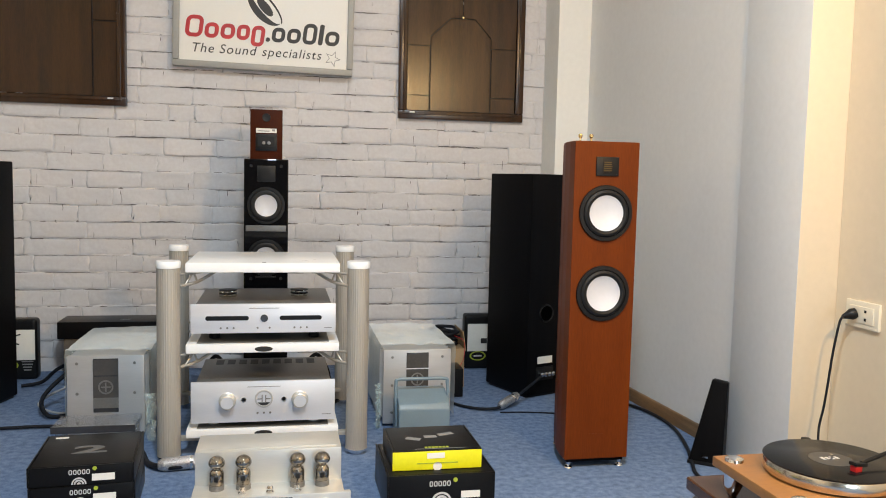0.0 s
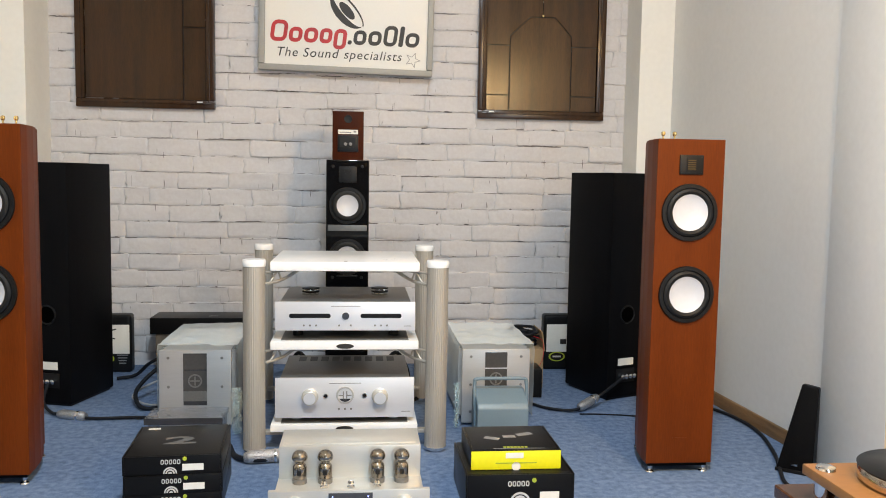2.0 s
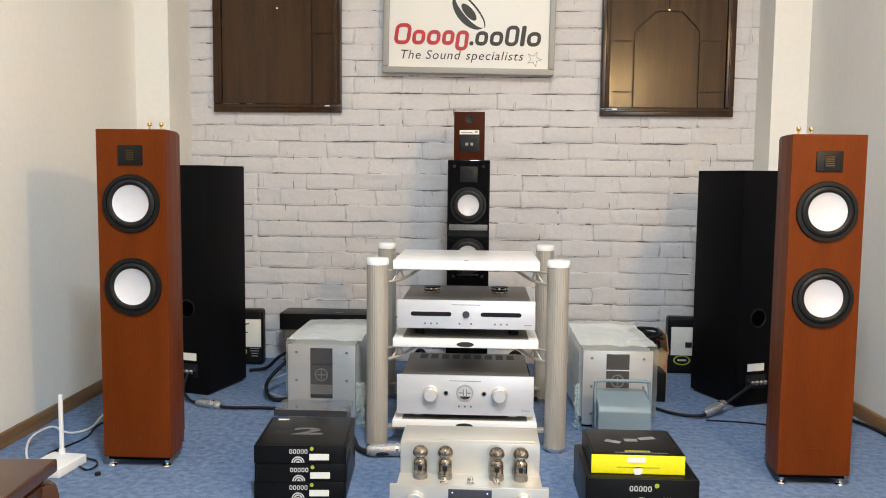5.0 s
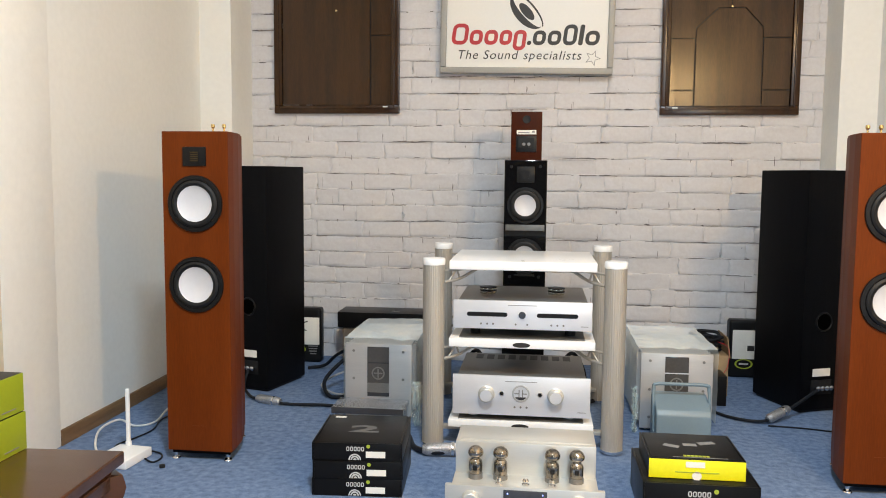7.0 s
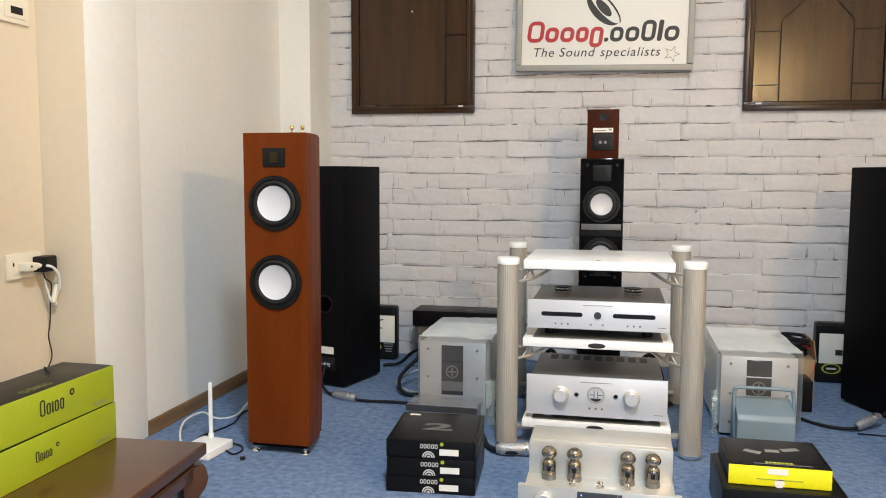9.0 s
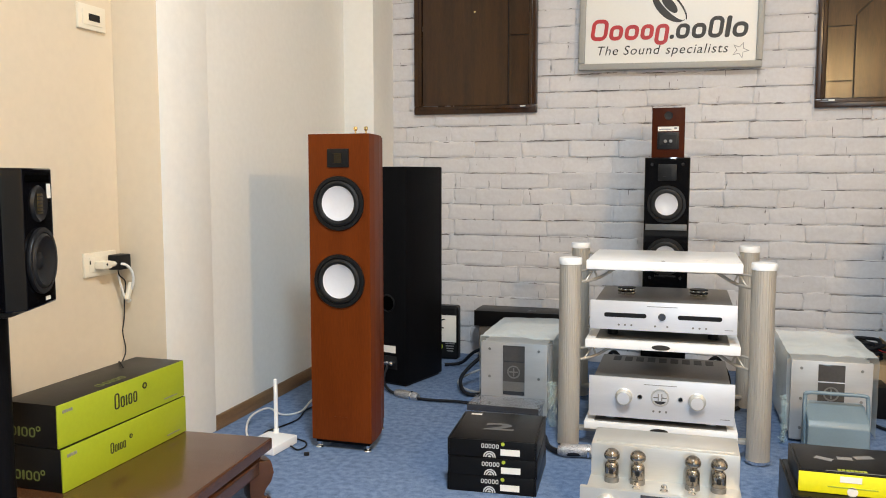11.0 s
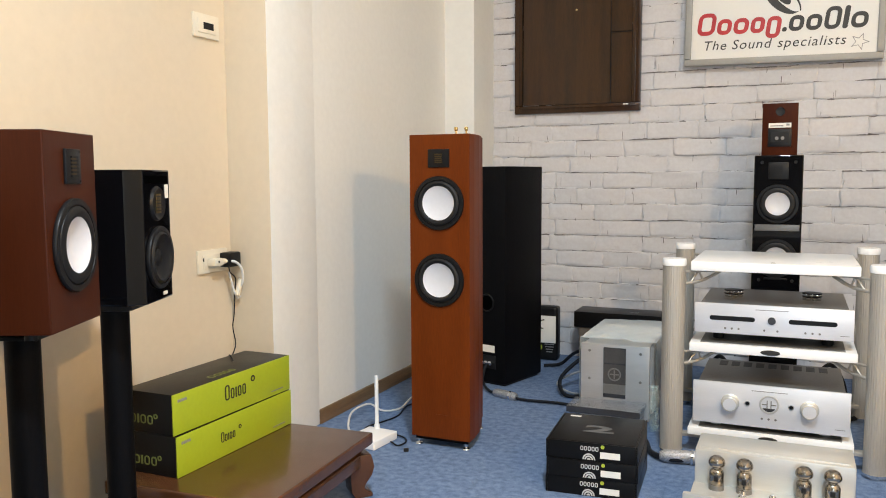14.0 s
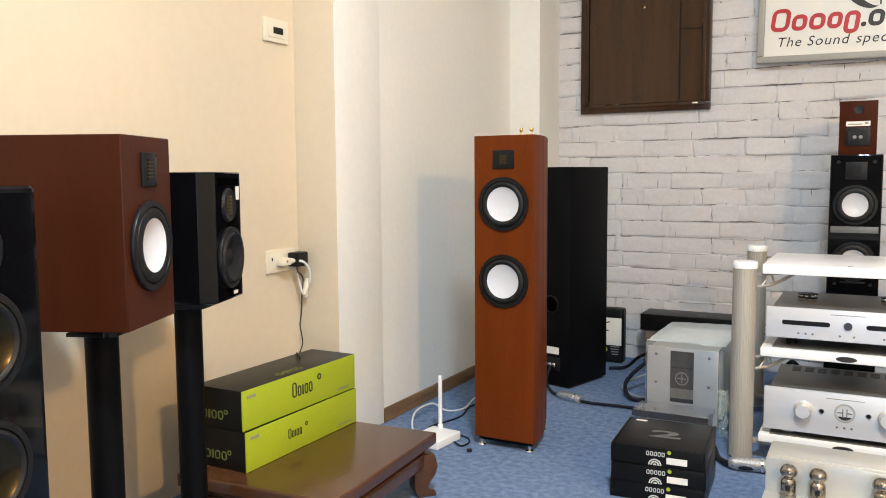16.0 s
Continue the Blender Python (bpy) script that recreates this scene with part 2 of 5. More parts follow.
def tube(points, radius, seg=10, steps=8, bm=None):
    bm = bm or bmesh.new()
    path = smooth_path(points, steps) if steps > 1 else [Vector(p) for p in points]
    rings, up = [], Vector((0.13, 0.27, 1)).normalized()
    for i, p in enumerate(path):
        d = (path[min(i + 1, len(path) - 1)] - path[max(i - 1, 0)]).normalized()
        side = d.cross(up)
        side = side.normalized() if side.length > 1e-4 else Vector((1, 0, 0))
        top = side.cross(d).normalized()
        rings.append([bm.verts.new(p + radius * (math.cos(2 * math.pi * k / seg) * side + math.sin(2 * math.pi * k / seg) * top)) for k in range(seg)])
    for a, b in zip(rings, rings[1:]):
        for k in range(seg):
            bm.faces.new((a[k], a[(k + 1) % seg], b[(k + 1) % seg], b[k]))
    bm.faces.new(rings[0][::-1])
    bm.faces.new(rings[-1])
    bmesh.ops.recalc_face_normals(bm, faces=bm.faces)
    return bm


def link(name, bm, mat, soft=True):
    me = bpy.data.meshes.new(name)
    bm.to_mesh(me)
    bm.free()
    me.materials.append(mat)
    if soft:
        me.shade_smooth()
        me.set_sharp_from_angle(angle=radians(38))
    return new(name, me)


def part(name, bm, mat, parent, label=""):
    ob = link(name, bm, mat)
    ob.parent = parent
    return tagged(ob, label)


def thing(name, m, label, category, group=""):
    ob = new(name)
    ob.empty_display_size = 0.05
    ob.matrix_world = m
    return tagged(ob, label, category, group)


def solid(name, bm, mat, label, category, group="", m=None):
    ob = link(name, bm, mat)
    if m:
        ob.matrix_world = m
    return tagged(ob, label, category, group)


def setting(name, bm, mat, label="", category=""):
    ob = link(name, bm, mat)
    return tagged(ob, label, category, "", "structure")


def lettering(name, words, size, mat, parent, m, shear=0.0, depth=0.0004, bold=0.0, spacing=1.0):
    """Words in the built-in font, standing in the local x and y plane of m."""
    data = bpy.data.curves.new(name, "FONT")
    data.body, data.size, data.shear, data.extrude, data.offset = words, size, shear, depth, bold
    data.space_character = spacing
    data.resolution_u = 3
    ob = bpy.data.objects.new(name, data)
    me = bpy.data.meshes.new_from_object(ob)
    bpy.data.objects.remove(ob)
    me.materials.append(mat)
    out = new(name, me)
    out.parent, out.matrix_local = parent, m
    return out


def toward(x, y, z, turn=0):
    """A pose whose z points along -y, turned about the upright."""
    return pose(x, y, z) @ pose(0, 0, 0, 0, 0, turn) @ pose(0, 0, 0, 90, 0, 0)


# ---- the room ----
BACK, LEFT, RIGHT_NEAR, RIGHT_FAR, RECESS, REAR = 4.12, -1.60, 1.63, 1.56, 1.76, -2.6
setting("floor", cube((0, 0.75, -0.05), (4.4, 7.4, 0.1)), CARPET, "mottled blue needle-felt carpet floor", "floor")
setting("ceiling", cube((0, 0.75, CEILING + 0.05), (4.4, 7.4, 0.1)), CEIL, "white painted ceiling", "ceiling")
setting("wall_west", prism([(LEFT, BACK + 0.2), (LEFT, 2.574), (LEFT - 0.3, 2.574), (LEFT - 0.3, BACK + 0.2)], 0, CEILING), PLASTER,
        "off-white painted plaster side wall", "wall")
setting("column_west", prism([(LEFT + 0.012, 2.573), (LEFT + 0.012, 2.285), (-RECESS - 0.14, 2.285), (-RECESS - 0.14, 2.573)], 0, CEILING, 0.004), PLASTER,
        "off-white plaster pilaster", "column")
setting("pier_west", prism([(-1.44, BACK + 0.1), (-1.44, 3.83), (LEFT - 0.05, 3.83), (LEFT - 0.05, BACK + 0.1)], 0, CEILING, 0.004), PLASTER, "off-white plaster corner pier", "column")
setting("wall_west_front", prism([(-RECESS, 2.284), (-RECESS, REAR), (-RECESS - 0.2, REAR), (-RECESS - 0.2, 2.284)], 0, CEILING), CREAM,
        "cream plaster side wall", "wall")
setting("wall_east", prism([(RIGHT_FAR - 0.012, BACK + 0.2), (RIGHT_NEAR, 2.576), (RIGHT_NEAR + 0.3, 2.576), (RIGHT_NEAR + 0.3, BACK + 0.2)], 0, CEILING), GREYWALL,
        "grey-white plaster side wall", "wall")
setting("column_east", prism([(RIGHT_NEAR - 0.01, 2.575), (RIGHT_NEAR - 0.01, 2.225), (RECESS + 0.14, 2.225), (RECESS + 0.14, 2.575)], 0, CEILING, 0.004), GREYWALL,
        "grey-white plaster pilaster", "column")
setting("pier_east", prism([(1.40, BACK + 0.1), (1.40, 3.90), (1.75, 3.90), (1.75, BACK + 0.1)], 0, CEILING, 0.004), PLASTER, "off-white plaster corner pier", "column")
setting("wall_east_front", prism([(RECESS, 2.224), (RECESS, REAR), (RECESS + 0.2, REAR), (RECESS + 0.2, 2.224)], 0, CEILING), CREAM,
        "cream plaster side wall", "wall")
# unseen rear wall, dark to keep reflections low; opening added for the fill light
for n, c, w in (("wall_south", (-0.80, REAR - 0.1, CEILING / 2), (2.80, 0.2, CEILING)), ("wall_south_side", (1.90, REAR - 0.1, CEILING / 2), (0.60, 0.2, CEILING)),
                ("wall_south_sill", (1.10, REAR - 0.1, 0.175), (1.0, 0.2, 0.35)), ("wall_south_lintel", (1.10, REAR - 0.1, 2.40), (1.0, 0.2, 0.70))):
    setting(n, cube(c, w), DUSK, "unseen grey rear wall around the opening added for a fill light", "wall")
brick_wall = setting("wall_north", cube((0, BACK + 0.099, CEILING / 2), (3.6, 0.2, CEILING)), MORTAR, "white-painted rough brick wall with dark joints", "wall")


def skirting(name, a, b):
    a, b = Vector((*a, 0)), Vector((*b, 0))
    d = (b - a).normalized()
    n = Vector((-d.y, d.x, 0))
    prof = [(0, 0), (0.015, 0), (0.015, 0.030), (0.011, 0.037), (0.011, 0.042), (0.006, 0.050), (0, 0.052)]
    bm = bmesh.new()
    rows = [[bm.verts.new(p + n * u + Vector((0, 0, v))) for u, v in prof] for p in (a, b)]
    for i in range(len(prof)):
        j = (i + 1) % len(prof)
        bm.faces.new((rows[0][i], rows[0][j], rows[1][j], rows[1][i]))
    bm.faces.new(rows[0][::-1])
    bm.faces.new(rows[1])
    bmesh.ops.recalc_face_normals(bm, faces=bm.faces)
    setting(name, bm, SKIRT, "brown stained moulded wooden skirting board", "skirting board")


skirting("baseboard_west", (LEFT, 3.83), (LEFT, 2.575))
skirting("baseboard_east", (RIGHT_NEAR - 0.0005, 2.577), (RIGHT_FAR, 3.90))


# pilaster faces towards -y take the cream of the near side walls
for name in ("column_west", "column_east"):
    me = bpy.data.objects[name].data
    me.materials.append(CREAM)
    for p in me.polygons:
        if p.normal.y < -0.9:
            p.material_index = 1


# ---- things on the walls ----
def wood_panel(name, x0, x1, z0, z1, hexagon, label):
    ob = thing(name, pose((x0 + x1) / 2, BACK, z0), label, "window shutter")
    w, h, f = x1 - x0, z1 - z0, 0.042
    for n, c, s in (("bottom_rail", (0, -0.018, f / 2), (w, 0.036, f)), ("top_rail", (0, -0.018, h - f / 2), (w, 0.036, f)),
                    ("stile", (-w / 2 + f / 2, -0.018, h / 2), (f, 0.036, h - 2 * f)), ("stile", (w / 2 - f / 2, -0.018, h / 2), (f, 0.036, h - 2 * f))):
        part(n, cube(c, s, 0.006), DARKWOOD, ob)
    iw, zl, zh = w / 2 - f, f, h - f
    part("bead", cube((0, -0.0395, f * 0.62), (w - f * 0.9, 0.008, 0.007), 0.003), DARKWOOD, ob)
    for x in (-1, 1):
        part("bead", cube((x * (w / 2 - f * 0.62), -0.0395, h / 2), (0.007, 0.008, h - f * 1.3), 0.003), DARKWOOD, ob)
    # coloured black to paint in the shade of the grooves between boards
    part("backing", cube((0, -0.006, h / 2), (2 * iw, 0.008, h - 2 * f)), RUBBER, ob)

    def board(x0, x1, z0, z1):
        g = 0.0028
        part("board", cube(((x0 + x1) / 2, -0.016, (z0 + z1) / 2), (x1 - x0 - 2 * g, 0.012, z1 - z0 - 2 * g)), DARKWOOD, ob)
    if hexagon:
        for s, a in ((-1, 0.166), (1, 0.151)):
            lo, hi = sorted((s * a, s * iw))
            board(lo, hi, zl, zl + 0.078)
            board(lo, hi, zl + 0.078, zl + 0.326)
            o = [(s * a, zl + 0.326), (s * iw, zl + 0.326), (s * iw, zh), (0, zh), (0, zl + 0.470), (s * 0.063, zl + 0.470), (s * a, zl + 0.375)]
            c = (sum(p[0] for p in o) / len(o), sum(p[1] for p in o) / len(o))
            bm = prism([(c[0] + (x - c[0]) * 0.988, c[1] + (z - c[1]) * 0.993) for x, z in o], 0, 0.012)
            bm.transform(toward(0, -0.010, 0))
            part("board", bm, DARKWOOD, ob)
        o = [(-0.166, zl), (0.151, zl), (0.151, zl + 0.375), (0.063, zl + 0.470), (-0.063, zl + 0.470), (-0.166, zl + 0.375)]
        bm = prism([(x * 0.978, zl + 0.003 + (z - zl) * 0.985) for x, z in o], 0, 0.012)
        bm.transform(toward(0, -0.010, 0))
        part("board", bm, DARKWOOD, ob)
    else:
        board(-iw, iw * 0.62, zl, zh)
        board(iw * 0.62, iw, zl, zl + 0.35)
        board(iw * 0.62, iw, zl + 0.35, zh)
    part("knob", lathe([(0, 0), (0.005, 0), (0.005, 0.006), (0, 0.008)], 12, toward(0.0, -0.02, zl + 0.474)), BRASS, ob)
    part("maker_plate", cube(((-1 if hexagon else 1) * (w / 2 - 0.07), -0.0375, 0.034), (0.026, 0.002, 0.006)), PAPER, ob)
    return ob


wood_panel("window_shutter", -1.312, -0.660, 1.268, 2.35, False, "very dark brown wooden shutter panel, closed, in a moulded frame")
wood_panel("window_shutter", 0.632, 1.283, 1.260, 2.35, True, "dark brown varnished wooden shutter with an arched inlay outline")

# the sign hangs slightly crooked
SIGN = pose(-0.026, BACK - 0.045, 1.46, 0, 0.9, 0)
sign = thing("shop_sign", SIGN, "white shop sign, red and black writing, grey metal frame", "sign")
SW, SH = 0.846, 0.62
part("panel", cube((0, 0.005, SH / 2), (SW - 0.04, 0.03, SH - 0.04)), SIGNFACE, sign)
for n, c, s in (("frame_bottom", (0, 0, 0.014), (SW, 0.05, 0.030)), ("frame_top", (0, 0, SH - 0.014), (SW, 0.05, 0.030)),
                ("frame_side", (-SW / 2 + 0.014, 0, SH / 2), (0.030, 0.05, SH - 0.060)), ("frame_side", (SW / 2 - 0.014, 0, SH / 2), (0.030, 0.05, SH - 0.060))):
    part(n, cube(c, s, 0.006), SIGNFRAME, sign)


def plate(outline, thick, y, mat, name, parent, bevel=0.0):
    """A flat shape in x and z, facing -y."""
    bm = prism(outline, 0, thick, bevel)
    bm.transform(toward(0, y, 0))
    return part(name, bm, mat, parent)


def rounded(x0, x1, z0, z1, r, k=5):
    out = []
    for cx, cz, a in ((x1 - r, z1 - r, 0), (x0 + r, z1 - r, 90), (x0 + r, z0 + r, 180), (x1 - r, z0 + r, 270)):
        out += [(cx + r * math.cos(radians(a + 90 * i / k)), cz + r * math.sin(radians(a + 90 * i / k))) for i in range(k + 1)]
    return out


def band(outer, inner, thick, closed=True):
    """A flat shape between two outlines of as many points, raised by thick."""
    bm, k = bmesh.new(), len(outer)
    rings = [[bm.verts.new((u, v, h)) for u, v in o] for h in (0, thick) for o in (outer, inner)]
    for a, b in ((0, 1), (2, 3), (0, 2), (1, 3)):
        for j in range(k if closed else k - 1):
            n = (j + 1) % k
            bm.faces.new((rings[a][j], rings[a][n], rings[b][n], rings[b][j]))
    bmesh.ops.remove_doubles(bm, verts=bm.verts, dist=1e-6)
    bmesh.ops.recalc_face_normals(bm, faces=bm.faces)
    return bm


def word_shape(x, z, widths, height, mat, parent, y, gap=0.008, tall=(), low=(), lean=0.12, stroke=0.0, m=None, thick=0.0012):
    """A name drawn as a row of plain leaning shapes; those wider than three strokes are hollow."""
    for i, w in enumerate(widths):
        top = height * (1.42 if i in tall else 1.0)
        bottom = -height * 0.36 if i in low else 0
        r = min(w, height) * 0.42
        outer = [(x + u + lean * v, z + v) for u, v in rounded(0, w, bottom, top, r)]
        if stroke and w > 3 * stroke:
            inner = [(x + u + lean * v, z + v) for u, v in rounded(stroke, w - stroke, bottom + stroke, top - stroke, max(r - stroke, 0.0004))]
            bm = band(outer, inner, thick)
        else:
            bm = prism(outer, 0, thick)
        bm.transform(m or toward(0, y, 0))
        part("name_shape", bm, mat, parent)
        x += w + gap
    return x


YS = -0.0105
x = word_shape(-0.372, 0.139, (0.080, 0.064, 0.066, 0.060, 0.062), 0.072, INKRED, sign, YS, gap=0.009, tall=(0,), low=(4,), stroke=0.0185)
x = word_shape(x - 0.002, 0.139, (0.020,), 0.02, INKBLACK, sign, YS)
word_shape(x - 0.002, 0.139, (0.062, 0.064, 0.066, 0.022, 0.068), 0.070, INKBLACK, sign, YS, gap=0.010, tall=(2, 3), stroke=0.0180)
for words, u in (("The", -0.342), ("Sound", -0.213), ("specialists", -0.015)):
    lettering("tagline_word", words, 0.062, INKBLACK, sign, toward(u, YS, 0.070), shear=0.22, spacing=1.12)
def star(r, k=5):
    return [(0.325 + r * (1, 0.42)[i % 2] * math.cos(math.pi * i / k + 1.2), 0.078 + r * (1, 0.42)[i % 2] * math.sin(math.pi * i / k + 1.2)) for i in range(2 * k)]


bm = band(star(0.040), star(0.033), 0.001)
bm.transform(toward(0, YS, 0))
part("star", bm, INKGREY, sign)


def oval(major, minor, a0, a1, cx=0.0, cz=0.305, k=28):
    """Points of an oval that leans down to the right."""
    out = []
    for i in range(k + 1):
        a = radians(a0 + (a1 - a0) * i / k)
        u, v = major * math.cos(a), minor * math.sin(a)
        out.append((cx + 0.67 * u + 0.74 * v, cz - 0.74 * u + 0.67 * v))
    return out


# emblem: a leaning cone with a heavy lower rim and a thin upper one
for outer, inner in ((oval(0.106, 0.063, 180, 360), oval(0.104, 0.030, 180, 360)), (oval(0.112, 0.040, 8, 165), oval(0.106, 0.031, 8, 165))):
    bm = band(outer, inner, 0.001, False)
    bm.transform(toward(0, YS, 0))
    part("emblem", bm, INKBLACK, sign)
plate(oval(0.052, 0.021, 0, 347, -0.002, 0.300), 0.001, YS, INKBLACK, "emblem", sign)


def wall_plate(name, m, w, h, label, holes):
    ob = thing(name, m, label, "socket")
    part("plate", cube((0, -0.005, 0), (w, 0.010, h), 0.003), IVORY, ob)
    part("inner_plate", cube((0, -0.0105, 0), (w * 0.72, 0.004, h * 0.62), 0.0015), IVORY, ob)
    for x, z, sx, sz in holes:
        part("slot", cube((x, -0.0125, z), (sx, 0.002, sz)), PLASTIC, ob)
    return ob


wall_plate("light_switch", pose(-RECESS, 2.181, 1.449, 0, 0, 90), 0.125, 0.078, "ivory wall switch plate with a dark rocker", [(0.006, 0.0, 0.05, 0.022)])
wall_plate("wall_socket", pose(-RECESS, 2.178, 0.665, 0, 0, 90), 0.15, 0.078, "ivory wall socket with plugs in it", [(-0.052, 0.008, 0.004, 0.012)])
wall_plate("wall_socket", pose(RECESS, 2.095, 0.582, 0, 0, -90), 0.14, 0.08, "ivory wall socket with a black plug", [(0.018, 0.012, 0.008, 0.008), (0.018, -0.012, 0.008, 0.008)])
adaptor = thing("plug_adaptor", pose(-RECESS + 0.012, 2.238, 0.666, 0, 0, 90), "black mains adaptor plugged into the socket", "adaptor")
part("body", cube((0, -0.022, 0), (0.062, 0.044, 0.05), 0.006), PLASTIC, adaptor)
white_plug = thing("white_plug", pose(-RECESS + 0.012, 2.165, 0.663, 0, 0, 90), "white plug with a white lead in the socket", "plug")
part("body", cube((0, -0.018, 0), (0.045, 0.036, 0.026), 0.006), IVORY, white_plug)
part("pin_hole", lathe([(0, 0.0006), (0.004, 0.0006), (0.004, 0)], 12, toward(-0.004, -0.036, 0.002)), RUBBER, white_plug)
part("boot", lathe([(0, 0), (0.011, 0), (0.009, 0.012), (0.005, 0.022), (0, 0.022)], 16, toward(0.028, -0.022, 0.0) @ pose(0, 0, 0, 0, 70, 0)), IVORY, white_plug)
part("lead", tube([(0.042, -0.030, 0.001), (0.066, -0.052, -0.006), (0.088, -0.058, -0.032), (0.100, -0.052, -0.068), (0.106, -0.040, -0.094)], 0.0046), CABLEWHITE, white_plug)
part("inline_switch", cube((0, 0, 0), (0.017, 0.014, 0.062), 0.005, 3, pose(0.098, -0.036, -0.098, 0, 22, 0)), IVORY, white_plug)
part("lead", tube([(0.106, -0.036, -0.128), (0.098, -0.030, -0.134), (0.086, -0.026, -0.112), (0.074, -0.022, -0.070), (0.066, -0.020, -0.04)], 0.0036), CABLEWHITE, white_plug)
lead = thing("adaptor_lead", pose(0, 0, 0), "thin black lead hanging from the adaptor", "cable")
part("lead", tube([(-1.715, 2.215, 0.642), (-1.715, 2.222, 0.622), (-1.722, 2.258, 0.596), (-1.738, 2.272, 0.54), (-1.735, 2.262, 0.47), (-1.722, 2.236, 0.43), (-1.70, 2.22, 0.37), (-1.60, 2.06, 0.36), (-1.545, 1.99, 0.395), (-1.50, 1.94, 0.406), (-1.46, 1.90, 0.405)], 0.0021), CABLE, lead)
plug_r = thing("mains_plug", pose(RECESS - 0.012, 2.119, 0.584, 0, 0, -90), "black mains plug with a black lead", "plug")
bm = lathe([(0, 0), (0.016, 0), (0.017, 0.014), (0.012, 0.024), (0.006, 0.040), (0, 0.040)], 20, toward(0, 0, 0) @ pose(0, 0, 0, 18, -14, 0))
part("body", bm, PLASTIC, plug_r)
part("lead", tube([(-0.008, -0.036, -0.010), (0.004, -0.056, -0.030), (0.0, -0.068, -0.118), (-0.006, -0.073, -0.206), (-0.012, -0.078, -0.285), (-0.010, -0.092, -0.350), (0.039, -0.128, -0.392)], 0.0036), CABLE, plug_r)


# ---- loudspeakers ----
def bore(cabinet, holes, y=0.0, depth=0.034):
    """Cut round driver holes (x, z, radius) into the front of a cabinet."""
    bm = bmesh.new()
    for x, z, r in holes:
        lathe([(0, 0.02), (r, 0.02), (r, -depth), (0, -depth)], 48, toward(x, y, z), bm)
    cutter = link("cutter", bm, VOID)
    cutter.parent = cabinet.parent
    mod = cabinet.modifiers.new("holes", "BOOLEAN")
    mod.object, mod.solver = cutter, "EXACT"
    bpy.context.view_layer.update()
    me = bpy.data.meshes.new_from_object(cabinet.evaluated_get(bpy.context.evaluated_depsgraph_get()))
    cabinet.modifiers.clear()
    cabinet.data = me
    me.set_sharp_from_angle(angle=radians(38))
    for p in me.polygons:
        p.use_smooth = p.area < 0.001
    bpy.data.objects.remove(cutter)


def driver(parent, x, z, r, y=0.0, cone=0.66, cone_mat=None):
    """A round driver in a cabinet front at y."""
    d = part("woofer", lathe([(r * 0.70, 0.0), (r * 0.985, 0.0), (r, 0.002), (r, 0.006), (r * 0.985, 0.0085), (r * 0.86, 0.009), (r * 0.84, 0.004)], 56, toward(x, y, z)), PLASTIC, parent, "black driver basket ring")
    c = r * cone
    part("surround", lathe([(r * 0.85, 0.003), (r * 0.82, 0.009), ((r * 0.84 + c) / 2, 0.0125), (c * 1.03, 0.0105), (c, 0.0085)], 56, toward(x, y, z)), RUBBER, d)
    part("cone", lathe([(c, 0.0095), (c * 0.97, 0.0082), (c * 0.80, 0.0040), (c * 0.60, 0.0004), (c * 0.40, -0.0022), (c * 0.20, -0.0038), (0, -0.0043)], 48, toward(x, y, z)), cone_mat or CONE, d, "white cone")
    for i in range(4):
        a = radians(45 + 90 * i)
        part("screw", lathe([(0, 0.0095), (0.003, 0.0092), (0.003, 0.008)], 10, toward(x + 0.93 * r * math.cos(a), y, z + 0.93 * r * math.sin(a))), RUBBER, d)
    return d


def ribbon(parent, x, z, w, h, y=0.0, foil=None):
    t = part("tweeter", cube((x, y - 0.003, z), (w, 0.006, h), 0.002), PLASTIC, parent, "black ribbon tweeter plate")
    part("foil", cube((x, y - 0.0062, z), (w * 0.34, 0.001, h * 0.50)), foil or GOLD, t)
    for i in range(6):
        part("slat", cube((x, y - 0.0075, z + h * 0.54 * (i / 5 - 0.5)), (w * 0.42, 0.003, h * 0.055)), PLASTIC, t)
    for sx in (-1, 1):
        for sz in (-1, 1):
            part("screw", lathe([(0, 0.007), (0.0025, 0.0068), (0.0025, 0.006)], 8, toward(x + sx * w * 0.42, y, z + sz * h * 0.42)), RUBBER, t)
    return t


